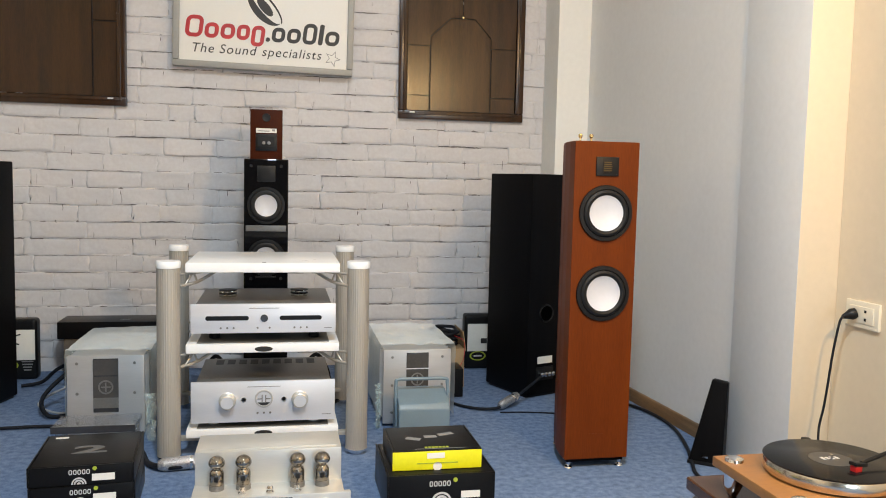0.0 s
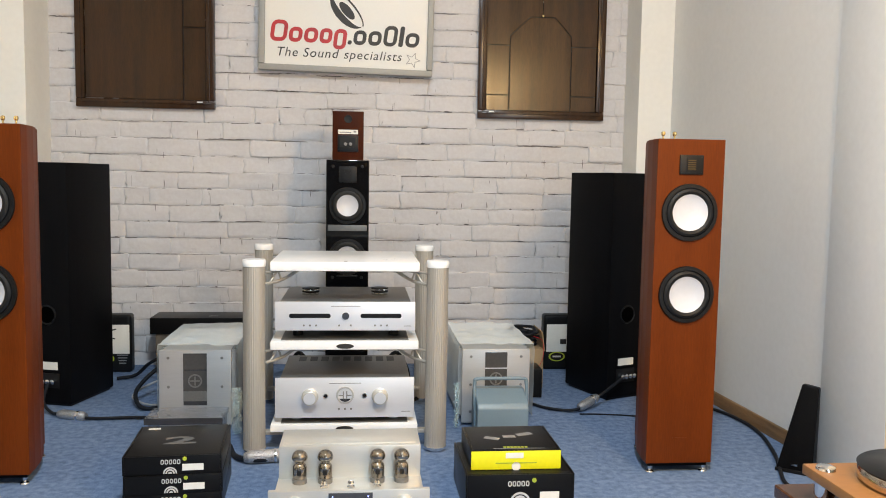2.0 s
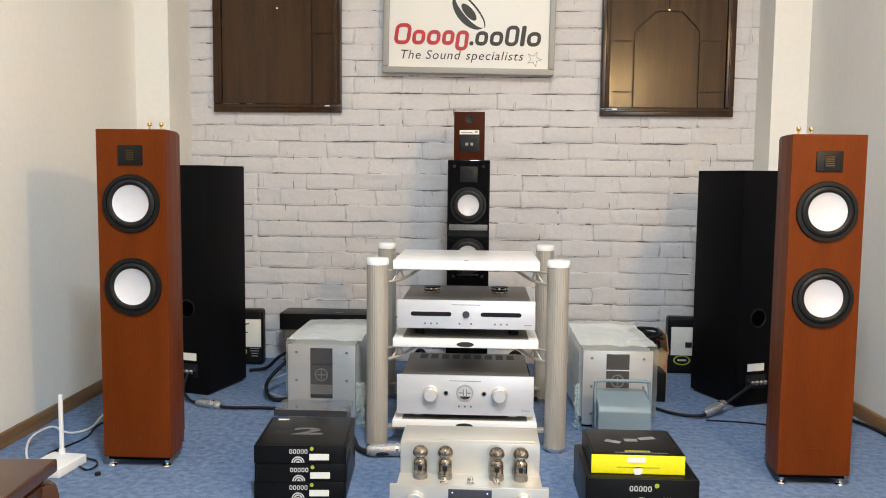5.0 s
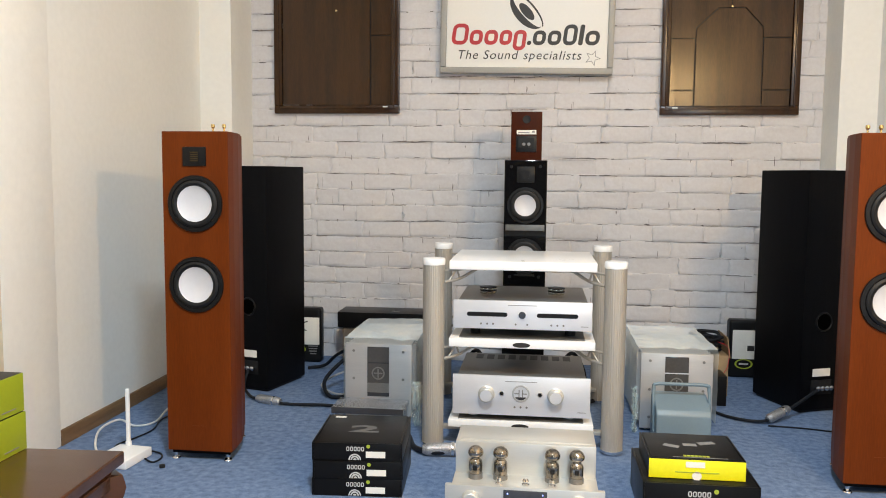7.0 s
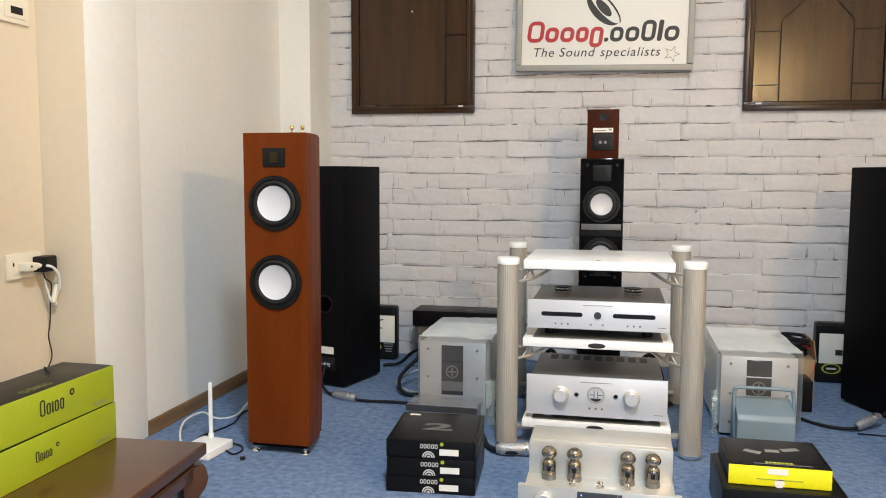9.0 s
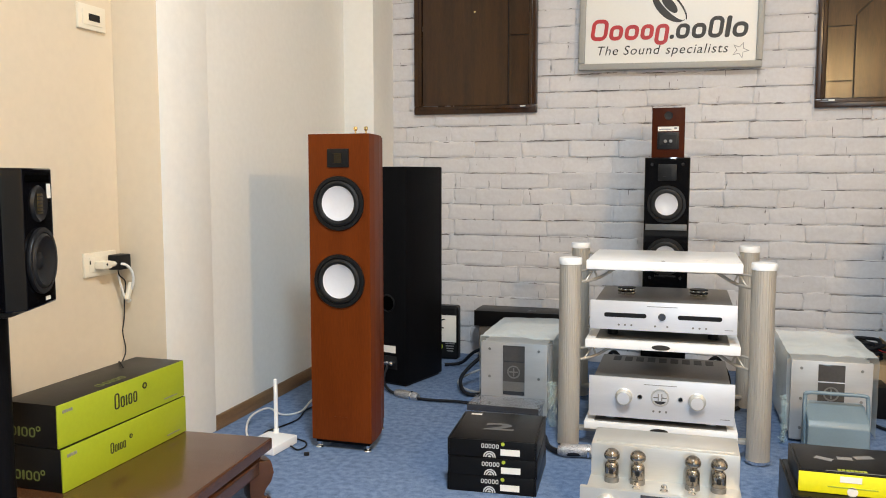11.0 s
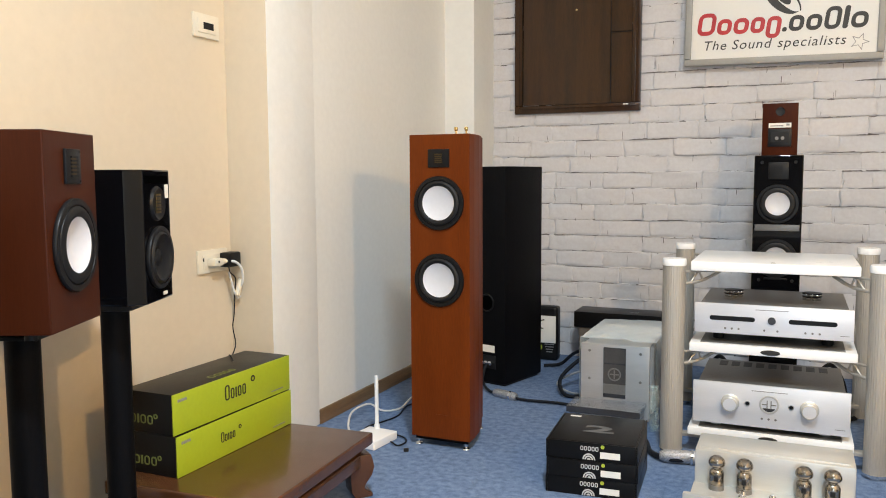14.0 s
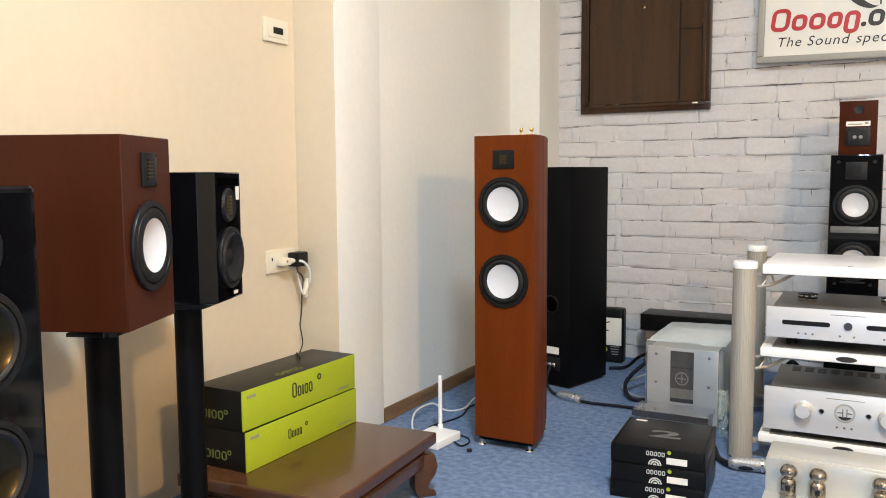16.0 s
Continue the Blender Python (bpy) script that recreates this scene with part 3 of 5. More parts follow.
def cherry_tower(m):
    ob = thing("tower_speaker", m, "tall cherry-veneered floorstanding loudspeaker with two white cones", "loudspeaker", "pair of cherry tower speakers")
    half = [(0.111, 0.0), (0.109, 0.05), (0.100, 0.12), (0.080, 0.195), (0.050, 0.26), (0.045, 0.30)]
    box = part("cabinet", prism([(-x, y) for x, y in half] + [(x, y) for x, y in half[::-1]], 0.034, 1.09, 0.003), CHERRY, ob)
    bore(box, [(0, z, 0.0920 * 0.8) for z in (0.857, 0.593)])
    part("base_plate", prism([(-0.10, 0.01), (-0.088, 0.14), (-0.05, 0.28), (0.05, 0.28), (0.088, 0.14), (0.10, 0.01)], 0.022, 0.0345, 0.002), BLACKASH, ob)
    for x, y in ((-0.09, 0.018), (0.09, 0.018), (-0.045, 0.262), (0.045, 0.262)):
        f = part("spike_foot", lathe([(0, 0.0), (0.013, 0.0), (0.014, 0.003), (0.012, 0.006), (0.004, 0.007), (0.007, 0.016), (0.008, 0.024), (0, 0.024)], 20, pose(x, y, 0)), CHROME, ob)
    for z in (0.857, 0.593):
        driver(ob, 0, z, 0.0920, cone=0.635)
    ribbon(ob, 0, 1.009, 0.078, 0.062)
    for x in (-0.020, 0.020):
        part("binding_post", lathe([(0, 0), (0.007, 0), (0.007, 0.004), (0.003, 0.005), (0.003, 0.020), (0.006, 0.022), (0.0075, 0.028), (0.006, 0.034), (0, 0.036)], 16, pose(x, 0.20, 1.09)), BRASS, ob)
    part("badge", cube((0.0, -0.0003, 0.118), (0.05, 0.0012, 0.005)), CHERRY, ob)
    return ob


left_tower = cherry_tower(pose(-1.050, 2.50, 0))
copy_thing(left_tower, pose(1.098, 2.50, 0))


def black_tower(m, w, d, h):
    ob = thing("rear_speaker", m, "tall black ash floorstanding loudspeaker turned to show its back", "loudspeaker", "pair of black tower speakers")
    part("cabinet", cube((0, 0, (h + 0.012) / 2), (w, d, h - 0.012), 0.004), BLACKASH, ob)
    part("plinth", cube((0, 0, 0.007), (w * 0.9, d * 0.92, 0.014), 0.003), PLASTIC, ob)
    p = part("reflex_port", lathe([(0.033, 0.0005), (0.034, 0.004), (0.036, 0.006), (0.039, 0.005), (0.041, 0.0)], 36, toward(0, -d / 2, 0.375)), PLASTIC, ob)
    # flat disc, coloured black for the shade inside the port
    part("port_throat", lathe([(0, 0.0012), (0.0335, 0.0012), (0.0335, 0.0)], 30, toward(0, -d / 2, 0.375)), VOID, p)
    part("rating_label", cube((0, -d / 2 - 0.0006, 0.166), (0.085, 0.0015, 0.032)), PAPER, ob)
    t = part("terminal_plate", cube((0, -d / 2 - 0.001, 0.105), (0.10, 0.004, 0.06), 0.001), PLASTIC, ob)
    for x in (-0.032, -0.011, 0.011, 0.032):
        part("terminal", lathe([(0, 0), (0.008, 0), (0.008, 0.008), (0.010, 0.010), (0.010, 0.022), (0.004, 0.024), (0, 0.024)], 14, toward(x, -d / 2 - 0.003, 0.105)), CHROME, t)
    return ob


rear_left = black_tower(pose(-1.166, 3.53, 0, 0, 0, -15.7), 0.20, 0.30, 0.99)
copy_thing(rear_left, pose(1.159, 3.546, 0, 0, 0, 22))

centre = thing("centre_speaker", pose(-0.006, 3.60, 0), "gloss black floorstanding loudspeaker behind the rack", "loudspeaker")
bore(part("cabinet", cube((0, 0.15, 0.525), (0.188, 0.30, 1.004), 0.004), GLOSSBLACK, centre), [(0, z, 0.065) for z in (0.827, 0.600)])
part("plinth", cube((0, 0.15, 0.012), (0.21, 0.32, 0.024), 0.004), GLOSSBLACK, centre)
ribbon(centre, 0, 0.963, 0.078, 0.070, foil=RUBBER)
driver(centre, 0, 0.827, 0.081, cone=0.585)
driver(centre, 0, 0.600, 0.081, cone=0.585)
part("trim_bar", cube((0, -0.002, 0.728), (0.172, 0.006, 0.026), 0.001), material("bar_grey", (0.16, 0.165, 0.17), 0.3, scale=12), centre, "grey bar across the front")
part("lower_trim", cube((0, -0.002, 0.515), (0.09, 0.006, 0.008), 0.001), PLASTIC, centre)
for x in (-0.064, 0.064):
    for z in (0.998, 0.508):
        part("grille_pin", lathe([(0, 0.003), (0.006, 0.003), (0.007, 0.0)], 14, toward(x, 0, z)), RUBBER, centre)

mini = thing("bookshelf_speaker", pose(-0.006, 3.605, 1.027), "small cherry bookshelf loudspeaker turned to show its back", "loudspeaker")
part("cabinet", cube((0, 0.09, 0.106), (0.136, 0.18, 0.212), 0.0025), CHERRY_DARK, mini)
part("reflex_port", lathe([(0, 0.001), (0.013, 0.001), (0.017, 0.002), (0.018, 0)], 24, toward(0, 0, 0.178)), RUBBER, mini)
part("rating_label", cube((0, -0.0006, 0.122), (0.086, 0.0014, 0.019)), PAPER, mini)
part("label_print", cube((-0.012, -0.0016, 0.120), (0.05, 0.0006, 0.004)), INKGREY, mini)
part("label_print", cube((0.03, -0.0016, 0.124), (0.012, 0.0006, 0.008)), INKGREY, mini)
t = part("terminal_box", cube((0, -0.002, 0.071), (0.090, 0.006, 0.072), 0.002), PLASTIC, mini)
part("recess", cube((0, -0.0055, 0.075), (0.068, 0.002, 0.040)), RUBBER, t)
for x in (-0.011, 0.011):
    part("terminal", lathe([(0, 0), (0.007, 0), (0.007, 0.012), (0, 0.013)], 14, toward(x, -0.006, 0.069)), INKGREY, t)


def stand(m, h, label):
    ob = thing("speaker_stand", m, label, "speaker stand", "black speaker stands")
    part("base_plate", cube((0, 0, 0.008), (0.26, 0.26, 0.014), 0.003), PLASTIC, ob)
    part("column", lathe([(0, 0.014), (0.032, 0.014), (0.032, h - 0.008), (0, h - 0.008)], 40), BLACKASH, ob)
    part("top_plate", cube((0, 0, h - 0.004), (0.085, 0.10, 0.008), 0.002), PLASTIC, ob)
    return ob


# local -y of a stand speaker is its front
S1 = pose(-1.329, 1.034, 0, 0, 0, 113.7)
stand(pose(-1.285, 1.052, 0, 0, 0, 113.7), 0.655, "black tubular steel speaker stand under the cherry speaker")
red = thing("stand_speaker", S1 @ pose(0, 0, 0.655), "large cherry bookshelf loudspeaker with a white cone", "loudspeaker")
red_box = part("cabinet", cube((0, 0, 0.197), (0.212, 0.31, 0.366), 0.003), material("brown_cherry_veneer", (0.050, 0.0110, 0.0030), 0.42, second=(0.038, 0.008, 0.0022), scale=3.5, fine=55, stretch=(5, 5, 0.5), ior=1.3), red)
for x in (-0.07, 0.07):
    for y in (-0.1, 0.1):
        part("foot", lathe([(0, 0), (0.012, 0), (0.012, 0.0145), (0, 0.0145)], 14, pose(x, y, 0)), RUBBER, red)
bore(red_box, [(0, 0.168, 0.071)], -0.155)
driver(red, 0, 0.168, 0.089, -0.155, cone=0.60)
ribbon(red, 0, 0.316, 0.062, 0.066, -0.155)
S2 = pose(-1.400, 1.362, 0, 0, 0, 111.0)
stand(pose(-1.376, 1.372, 0, 0, 0, 111.0), 0.655, "black tubular steel speaker stand under the black monitor")
mon = thing("monitor_speaker", S2 @ pose(0, 0, 0.655), "gloss black studio monitor with a chamfered front", "loudspeaker")
MW, MD, MH = 0.194, 0.27, 0.302
part("cabinet", prism([(-MW / 2, MD / 2), (-MW / 2, -MD / 2 + 0.035), (-MW / 2 + 0.02, -MD / 2), (MW / 2 - 0.02, -MD / 2), (MW / 2, -MD / 2 + 0.035), (MW / 2, MD / 2)], 0.012, MH + 0.01, 0.004), GLOSSBLACK, mon)
bore(bpy.data.objects[mon.children[0].name], [(0, 0.112, 0.057)], -MD / 2)
part("pad", cube((0, 0, 0.006), (0.15, 0.2, 0.012)), RUBBER, mon)
driver(mon, 0, 0.112, 0.072, -MD / 2, 0.66, RUBBER)
part("woofer_dome", lathe([(0.022, -0.003), (0.014, 0.002), (0, 0.004)], 24, toward(0, -MD / 2, 0.112)), RUBBER, mon)
tw = part("tweeter", lathe([(0, 0.003), (0.030, 0.003), (0.036, 0.006), (0.040, 0.0)], 36, toward(0, -MD / 2, 0.235)), PLASTIC, mon)
part("foil", cube((0, -MD / 2 - 0.004, 0.235), (0.026, 0.002, 0.044), 0.0008), GOLD, tw)
for i in range(5):
    part("slat", cube((0, -MD / 2 - 0.006, 0.219 + 0.008 * i), (0.03, 0.002, 0.0022)), PLASTIC, tw)
part("sticker", cube((0.056, -MD / 2 - 0.0008, 0.262), (0.018, 0.0014, 0.032)), PAPER, mon)
# flat bar with the shade of a slot in its colour
part("port_slot", cube((0.0, -MD / 2 - 0.0006, 0.290), (0.125, 0.0016, 0.016), 0.0004), VOID, mon)
part("badge", cube((0.030, -MD / 2 - 0.0008, 0.026), (0.022, 0.0014, 0.008)), PAPER, mon)

# gloss black floorstander at the edge of the view
gloss = thing("gloss_speaker", pose(-1.010, 0.632, 0, 0, 0, 100), "gloss black floorstanding loudspeaker with dark cones", "loudspeaker")
bore(part("cabinet", cube((0, 0.17, 0.4835), (0.23, 0.34, 0.923), 0.010, 3), GLOSSBLACK, gloss), [(0, z, 0.060) for z in (0.728, 0.545)])
part("plinth", cube((0, 0.17, 0.011), (0.27, 0.37, 0.022), 0.004), GLOSSBLACK, gloss)
DARKCONE = material("dark_metal_cone", (0.04, 0.032, 0.018), 0.20, metal=0.9, scale=8)
driver(gloss, 0, 0.728, 0.076, 0, 0.68, DARKCONE)
driver(gloss, 0, 0.545, 0.076, 0, 0.68, DARKCONE)
part("tweeter", lathe([(0, 0.008), (0.012, 0.006), (0.016, 0.002), (0.046, 0.003), (0.05, 0)], 36, toward(0, 0, 0.858)), PLASTIC, gloss)

# ---- the rack ----
RACK = pose(0.003, 0, 0)
rack = thing("equipment_rack", RACK, "hi-fi rack with fluted champagne columns and white shelves", "rack")
PF, PB, PT, PR = 2.775, 3.42, 0.668, 0.0375
POSTS = ((-0.308, PF), (0.317, PF), (-0.350, PB), (0.320, PB))
SY = 2.985


def flutes(r, z0, z1, n=30):
    o = []
    for i in range(n * 4):
        a = 2 * math.pi * i / (n * 4)
        o.append((r * (1, 1, 0.968, 0.968)[i % 4] * math.cos(a), r * (1, 1, 0.968, 0.968)[i % 4] * math.sin(a)))
    return prism(o, z0, z1)


for x, y in POSTS:
        bm = flutes(PR, 0.016, PT - 0.022)
        bm.transform(pose(x, y, 0))
        post = part("column", bm, POSTMETAL, rack, "fluted champagne aluminium column")
        part("cap", lathe([(0, 0.0), (PR * 1.04, 0.0), (PR * 1.06, 0.003), (PR * 1.06, 0.019), (PR * 1.0, 0.023), (0, 0.024)], 40, pose(x, y, PT - 0.022)), WHITE, post, "white cap")
        part("foot", lathe([(0, 0), (PR * 0.8, 0), (PR * 0.8, 0.006), (PR * 1.05, 0.008), (PR * 1.05, 0.016), (0, 0.0165)], 40, pose(x, y, 0)), CHROME, post, "chrome foot")
SHELVES = ((0.630, 0.032), (0.358, 0.030), (0.070, 0.026))
for z, th in SHELVES:
    s = part("shelf", cube((0, SY + 0.0, z + th / 2), (0.508, 0.43, th), 0.004), WHITE, rack, "white lacquered shelf")
    if z < 0.6:
        part("badge", lathe([(0, 0.0022), (0.026, 0.002), (0.030, 0.0)], 32, toward(0, SY - 0.215, z + th * 0.42) @ Matrix.Diagonal((1, 0.30, 1, 1))), INKBLACK, s, "oval dark badge")
        part("inlay", cube((0, SY + 0.003, z + th + 0.0005), (0.44, 0.400, 0.003)), ALU_DARK, s)
    part("screw_cap", lathe([(0, 0.0012), (0.007, 0.001), (0.007, 0)], 16, pose(0, SY - 0.19, z + th)), ALU_DARK, s)
    for px, py in POSTS:
        sx, inward = (1, -1)[px < 0], (-1, 1)[py < 3]
        if z < 0.1:
            part("bracket", cube((px - sx * 0.06, py + inward * 0.03, z - 0.008), (0.09, 0.03, 0.014), 0.003), POSTMETAL, rack)
            continue
        bm = bmesh.new()
        a = Vector((px - sx * 0.036, py + inward * 0.004, z - 0.006))
        b = Vector((px - sx * 0.150, py + inward * 0.10, z - 0.003))
        lo = a - Vector((0, 0, 0.040))
        tube([a, b], 0.0045, 8, 1, bm)
        bow = lo * 0.55 + b * 0.45 - Vector((0, 0, 0.010))
        tube([lo, bow, b], 0.0055, 8, 8, bm)
        tube([lo + (b - lo) * 0.12 - Vector((0, 0, 0.004)), a + (b - a) * 0.34], 0.0035, 8, 1, bm)
        tube([bow, a + (b - a) * 0.36], 0.0035, 8, 1, bm)
        block(bm, a + Vector((sx * 0.004, 0, -0.018)), (0.010, 0.022, 0.060), 0.002)
        part("bracket", bm, POSTMETAL, rack, "cast metal truss bracket")


def feet(ob, xs, ys, h, r=0.02, mat=None):
    for x in xs:
        for y in ys:
            part("foot", lathe([(0, 0), (r * 0.9, 0), (r, 0.003), (r, h - 0.002), (r * 0.9, h), (0, h)], 24, pose(x, y, 0)), mat or ALU, ob)


# CD player
cd = thing("cd_player", pose(0.004, 2.79, 0.388), "silver aluminium disc player with two dark slots", "disc player")
feet(cd, (-0.17, 0.17), (0.09, 0.36), 0.034, 0.018, RUBBER)
part("body", cube((0, 0.216, 0.034 + 0.049), (0.455, 0.41, 0.094), 0.003), ALU_DARK, cd, "grey anodised cover")
fp = part("front_panel", cube((0, 0.004, 0.034 + 0.05), (0.482, 0.012, 0.100), 0.0025), ALU, cd)
for x in (-0.122, 0.122):
    plate([(x + u, v) for u, v in rounded(-0.071, 0.071, 0.078, 0.093, 0.0072)], 0.002, -0.001, PLASTIC, "slot", fp)
    for i in (-1, 0, 1):
        part("button", lathe([(0, 0.002), (0.0032, 0.002), (0.0035, 0)], 12, toward(x + 0.021 * i, -0.002, 0.052)), ALU_DARK, fp)
part("jog_dial", lathe([(0, 0.007), (0.011, 0.007), (0.0125, 0.005), (0.0125, 0)], 30, toward(0, -0.002, 0.085)), DARKGLASS, fp)
for x in (-0.022, 0.018):
    part("button", lathe([(0, 0.002), (0.0032, 0.002), (0.0035, 0)], 12, toward(x, -0.002, 0.052)), ALU_DARK, fp)
part("engraving", cube((0, -0.0022, 0.119), (0.10, 0.0008, 0.0022)), INKGREY, fp)
part("engraving", cube((0.215, -0.0022, 0.050), (0.026, 0.0008, 0.002)), INKGREY, fp)


def puck(m):
    m = m @ Matrix.Diagonal((0.88, 0.88, 0.88, 1))
    ob = thing("damping_puck", m, "chrome and black damping puck on the disc player", "damping puck", "damping pucks")
    for z in (0.011, 0.023):
        part("disc", lathe([(0, z), (0.031, z), (0.036, z + 0.001), (0.037, z + 0.003), (0.036, z + 0.005), (0.031, z + 0.006), (0, z + 0.006)], 36), PLASTIC, ob)
    for i in range(8):
        a = 2 * math.pi * i / 8 + 0.3
        part("roller", lathe([(0, 0), (0.0078, 0), (0.0088, 0.0015), (0.0088, 0.010), (0, 0.011)], 16, pose(0.027 * math.cos(a), 0.027 * math.sin(a), 0)), CHROME, ob)
        part("roller", lathe([(0, 0.016), (0.0072, 0.016), (0.0080, 0.018), (0.0072, 0.0235), (0, 0.0235)], 16, pose(0.0265 * math.cos(a + 0.4), 0.0265 * math.sin(a + 0.4), 0)), CHROME, ob)
    return ob


p0 = puck(pose(-0.128, 3.00, 0.388 + 0.130))
copy_thing(p0, pose(0.125, 3.01, 0.388 + 0.130))

# preamplifier
pre = thing("preamplifier", pose(0.004, 2.79, 0.0965), "silver aluminium preamplifier with two round knobs", "amplifier")
feet(pre, (-0.17, 0.17), (0.06, 0.34), 0.018)
body = part("body", cube((0, 0.206, 0.018 + 0.068), (0.455, 0.39, 0.130), 0.003), ALU_DARK, pre, "grey anodised cover")
for i in range(9):
    part("vent", cube((-0.168 + 0.042 * i, 0.335, 0.1512), (0.028, 0.07, 0.0016)), material("vent_grey", (0.10, 0.098, 0.095), 0.5, metal=0.5) if i == 0 else bpy.data.materials["vent_grey"], body)
fp = part("front_panel", cube((0, 0.004, 0.018 + 0.0705), (0.482, 0.012, 0.141), 0.0025), ALU, pre)
for x in (-0.121, 0.121):
    k = part("knob", lathe([(0, 0.030), (0.022, 0.030), (0.0245, 0.028), (0.026, 0.004), (0.029, 0.002), (0.029, 0)], 40, toward(x, -0.002, 0.093)), ALU_TUBE, fp)
    part("knob_face", lathe([(0, 0.0306), (0.020, 0.0306), (0.0205, 0.0298)], 36, toward(x, -0.002, 0.093)), ALU, k)
em = part("emblem", lathe([(0, 0.0012), (0.0245, 0.0012), (0.0250, 0.0006)], 44, toward(0, -0.002, 0.098)), ALU, fp)
part("emblem_ring", lathe([(0.0245, 0.0005), (0.0250, 0.0034), (0.0295, 0.0034), (0.0310, 0.0)], 44, toward(0, -0.002, 0.098)), ALU_GREY, em, "grey metal ring")
plate([(0.0235 * math.cos(radians(212 + 11.6 * k)), 0.098 + 0.0235 * math.sin(radians(212 + 11.6 * k))) for k in range(11)], 0.0012, -0.0030, DARKGLASS, "emblem_window", em)
for x in (-0.006, 0.006):
    part("emblem_bar", cube((x, -0.0042, 0.098), (0.0030, 0.0020, 0.028)), ALU_DARK, em)
for x in (-0.014, 0.014):
    part("emblem_bar", cube((x, -0.0044, 0.098), (0.016, 0.0016, 0.003)), ALU_DARK, em)
for x, mm in ((-0.067, PLASTIC), (0.067, PLASTIC)):
    j = part("socket", lathe([(0, 0.001), (0.0045, 0.001), (0.006, 0.003), (0.0085, 0.003), (0.0088, 0)], 20, toward(x, -0.002, 0.096)), CHROME, fp)
    part("hole", lathe([(0, 0.0026), (0.0052, 0.0026), (0.0052, 0)], 16, toward(x, -0.002, 0.096)), mm, j)
for i in (-1, 0, 1):
    part("button", lathe([(0, 0.002), (0.0035, 0.002), (0.0038, 0)], 12, toward(0.021 * i, -0.002, 0.049)), ALU_DARK, fp)
part("engraving", cube((0, -0.0022, 0.140), (0.11, 0.0008, 0.0022)), INKGREY, fp)
part("engraving", cube((0.212, -0.0022, 0.038), (0.03, 0.0008, 0.002)), INKGREY, fp)

# valve amplifier on the floor before the rack
amp = thing("valve_amplifier", pose(0.030, 2.12, 0), "silver valve amplifier with four silvered valves on the carpet", "amplifier")
feet(amp, (-0.17, 0.17), (0.05, 0.24), 0.016)
part("chassis", cube((0, 0.146, 0.062), (0.40, 0.26, 0.092), 0.003), ALU_TUBE, amp)
part("front_panel", cube((0, 0.008, 0.064), (0.432, 0.016, 0.102), 0.003), ALU_TUBE, amp)
disp = part("display", cube((0.003, -0.001, 0.088), (0.118, 0.004, 0.040), 0.001), DARKGLASS, amp, "dark glass display with blue lamps")
for x in (-0.045, 0.050):
    part("lamp", lathe([(0, 0.002), (0.0018, 0.0016), (0.0018, 0)], 10, toward(x, -0.003, 0.099)), BLUELED, disp)
for x in (-0.145, 0.148):
    part("knob", lathe([(0, 0.026), (0.021, 0.026), (0.023, 0.024), (0.024, 0)], 36, toward(x, 0, 0.078)), ALU_TUBE, amp)
part("transformer_cover", cube((0, 0.188, 0.154), (0.396, 0.154, 0.094), 0.004), ALU_TUBE, amp, "brushed silver transformer cover")
part("cover_ledge", cube((0, 0.188, 0.2022), (0.37, 0.12, 0.003), 0.001), ALU_TUBE, amp)
for x in (-0.138, -0.068, 0.076, 0.143):
    v = part("valve", lathe([(0.0, 0.012), (0.017, 0.012), (0.019, 0.018), (0.019, 0.046), (0.0165, 0.052), (0.0115, 0.057), (0.0125, 0.061), (0.0195, 0.065), (0.0220, 0.071), (0.0212, 0.078), (0.0175, 0.085), (0.0105, 0.0905), (0.004, 0.0925), (0, 0.093)], 32, pose(x, 0.080, 0.108)), TUBEGLASS, amp, "silvered glass valve")
    part("valve_base", lathe([(0, 0), (0.020, 0), (0.020, 0.013), (0.017, 0.014), (0, 0.014)], 28, pose(x, 0.080, 0.108)), ALU_DARK, v)
    part("anode", cube((0, 0, 0), (0.012, 0.041, 0.016), 0.002, 1, pose(x, 0.080, 0.142)), RUBBER, v)
for x in (-0.070, 0.003, 0.075):
    part("bias_knob", lathe([(0, 0), (0.011, 0), (0.011, 0.004), (0.007, 0.007), (0.009, 0.012), (0.006, 0.019), (0, 0.021)], 20, pose(x, 0.040, 0.108)), CHROME, amp)


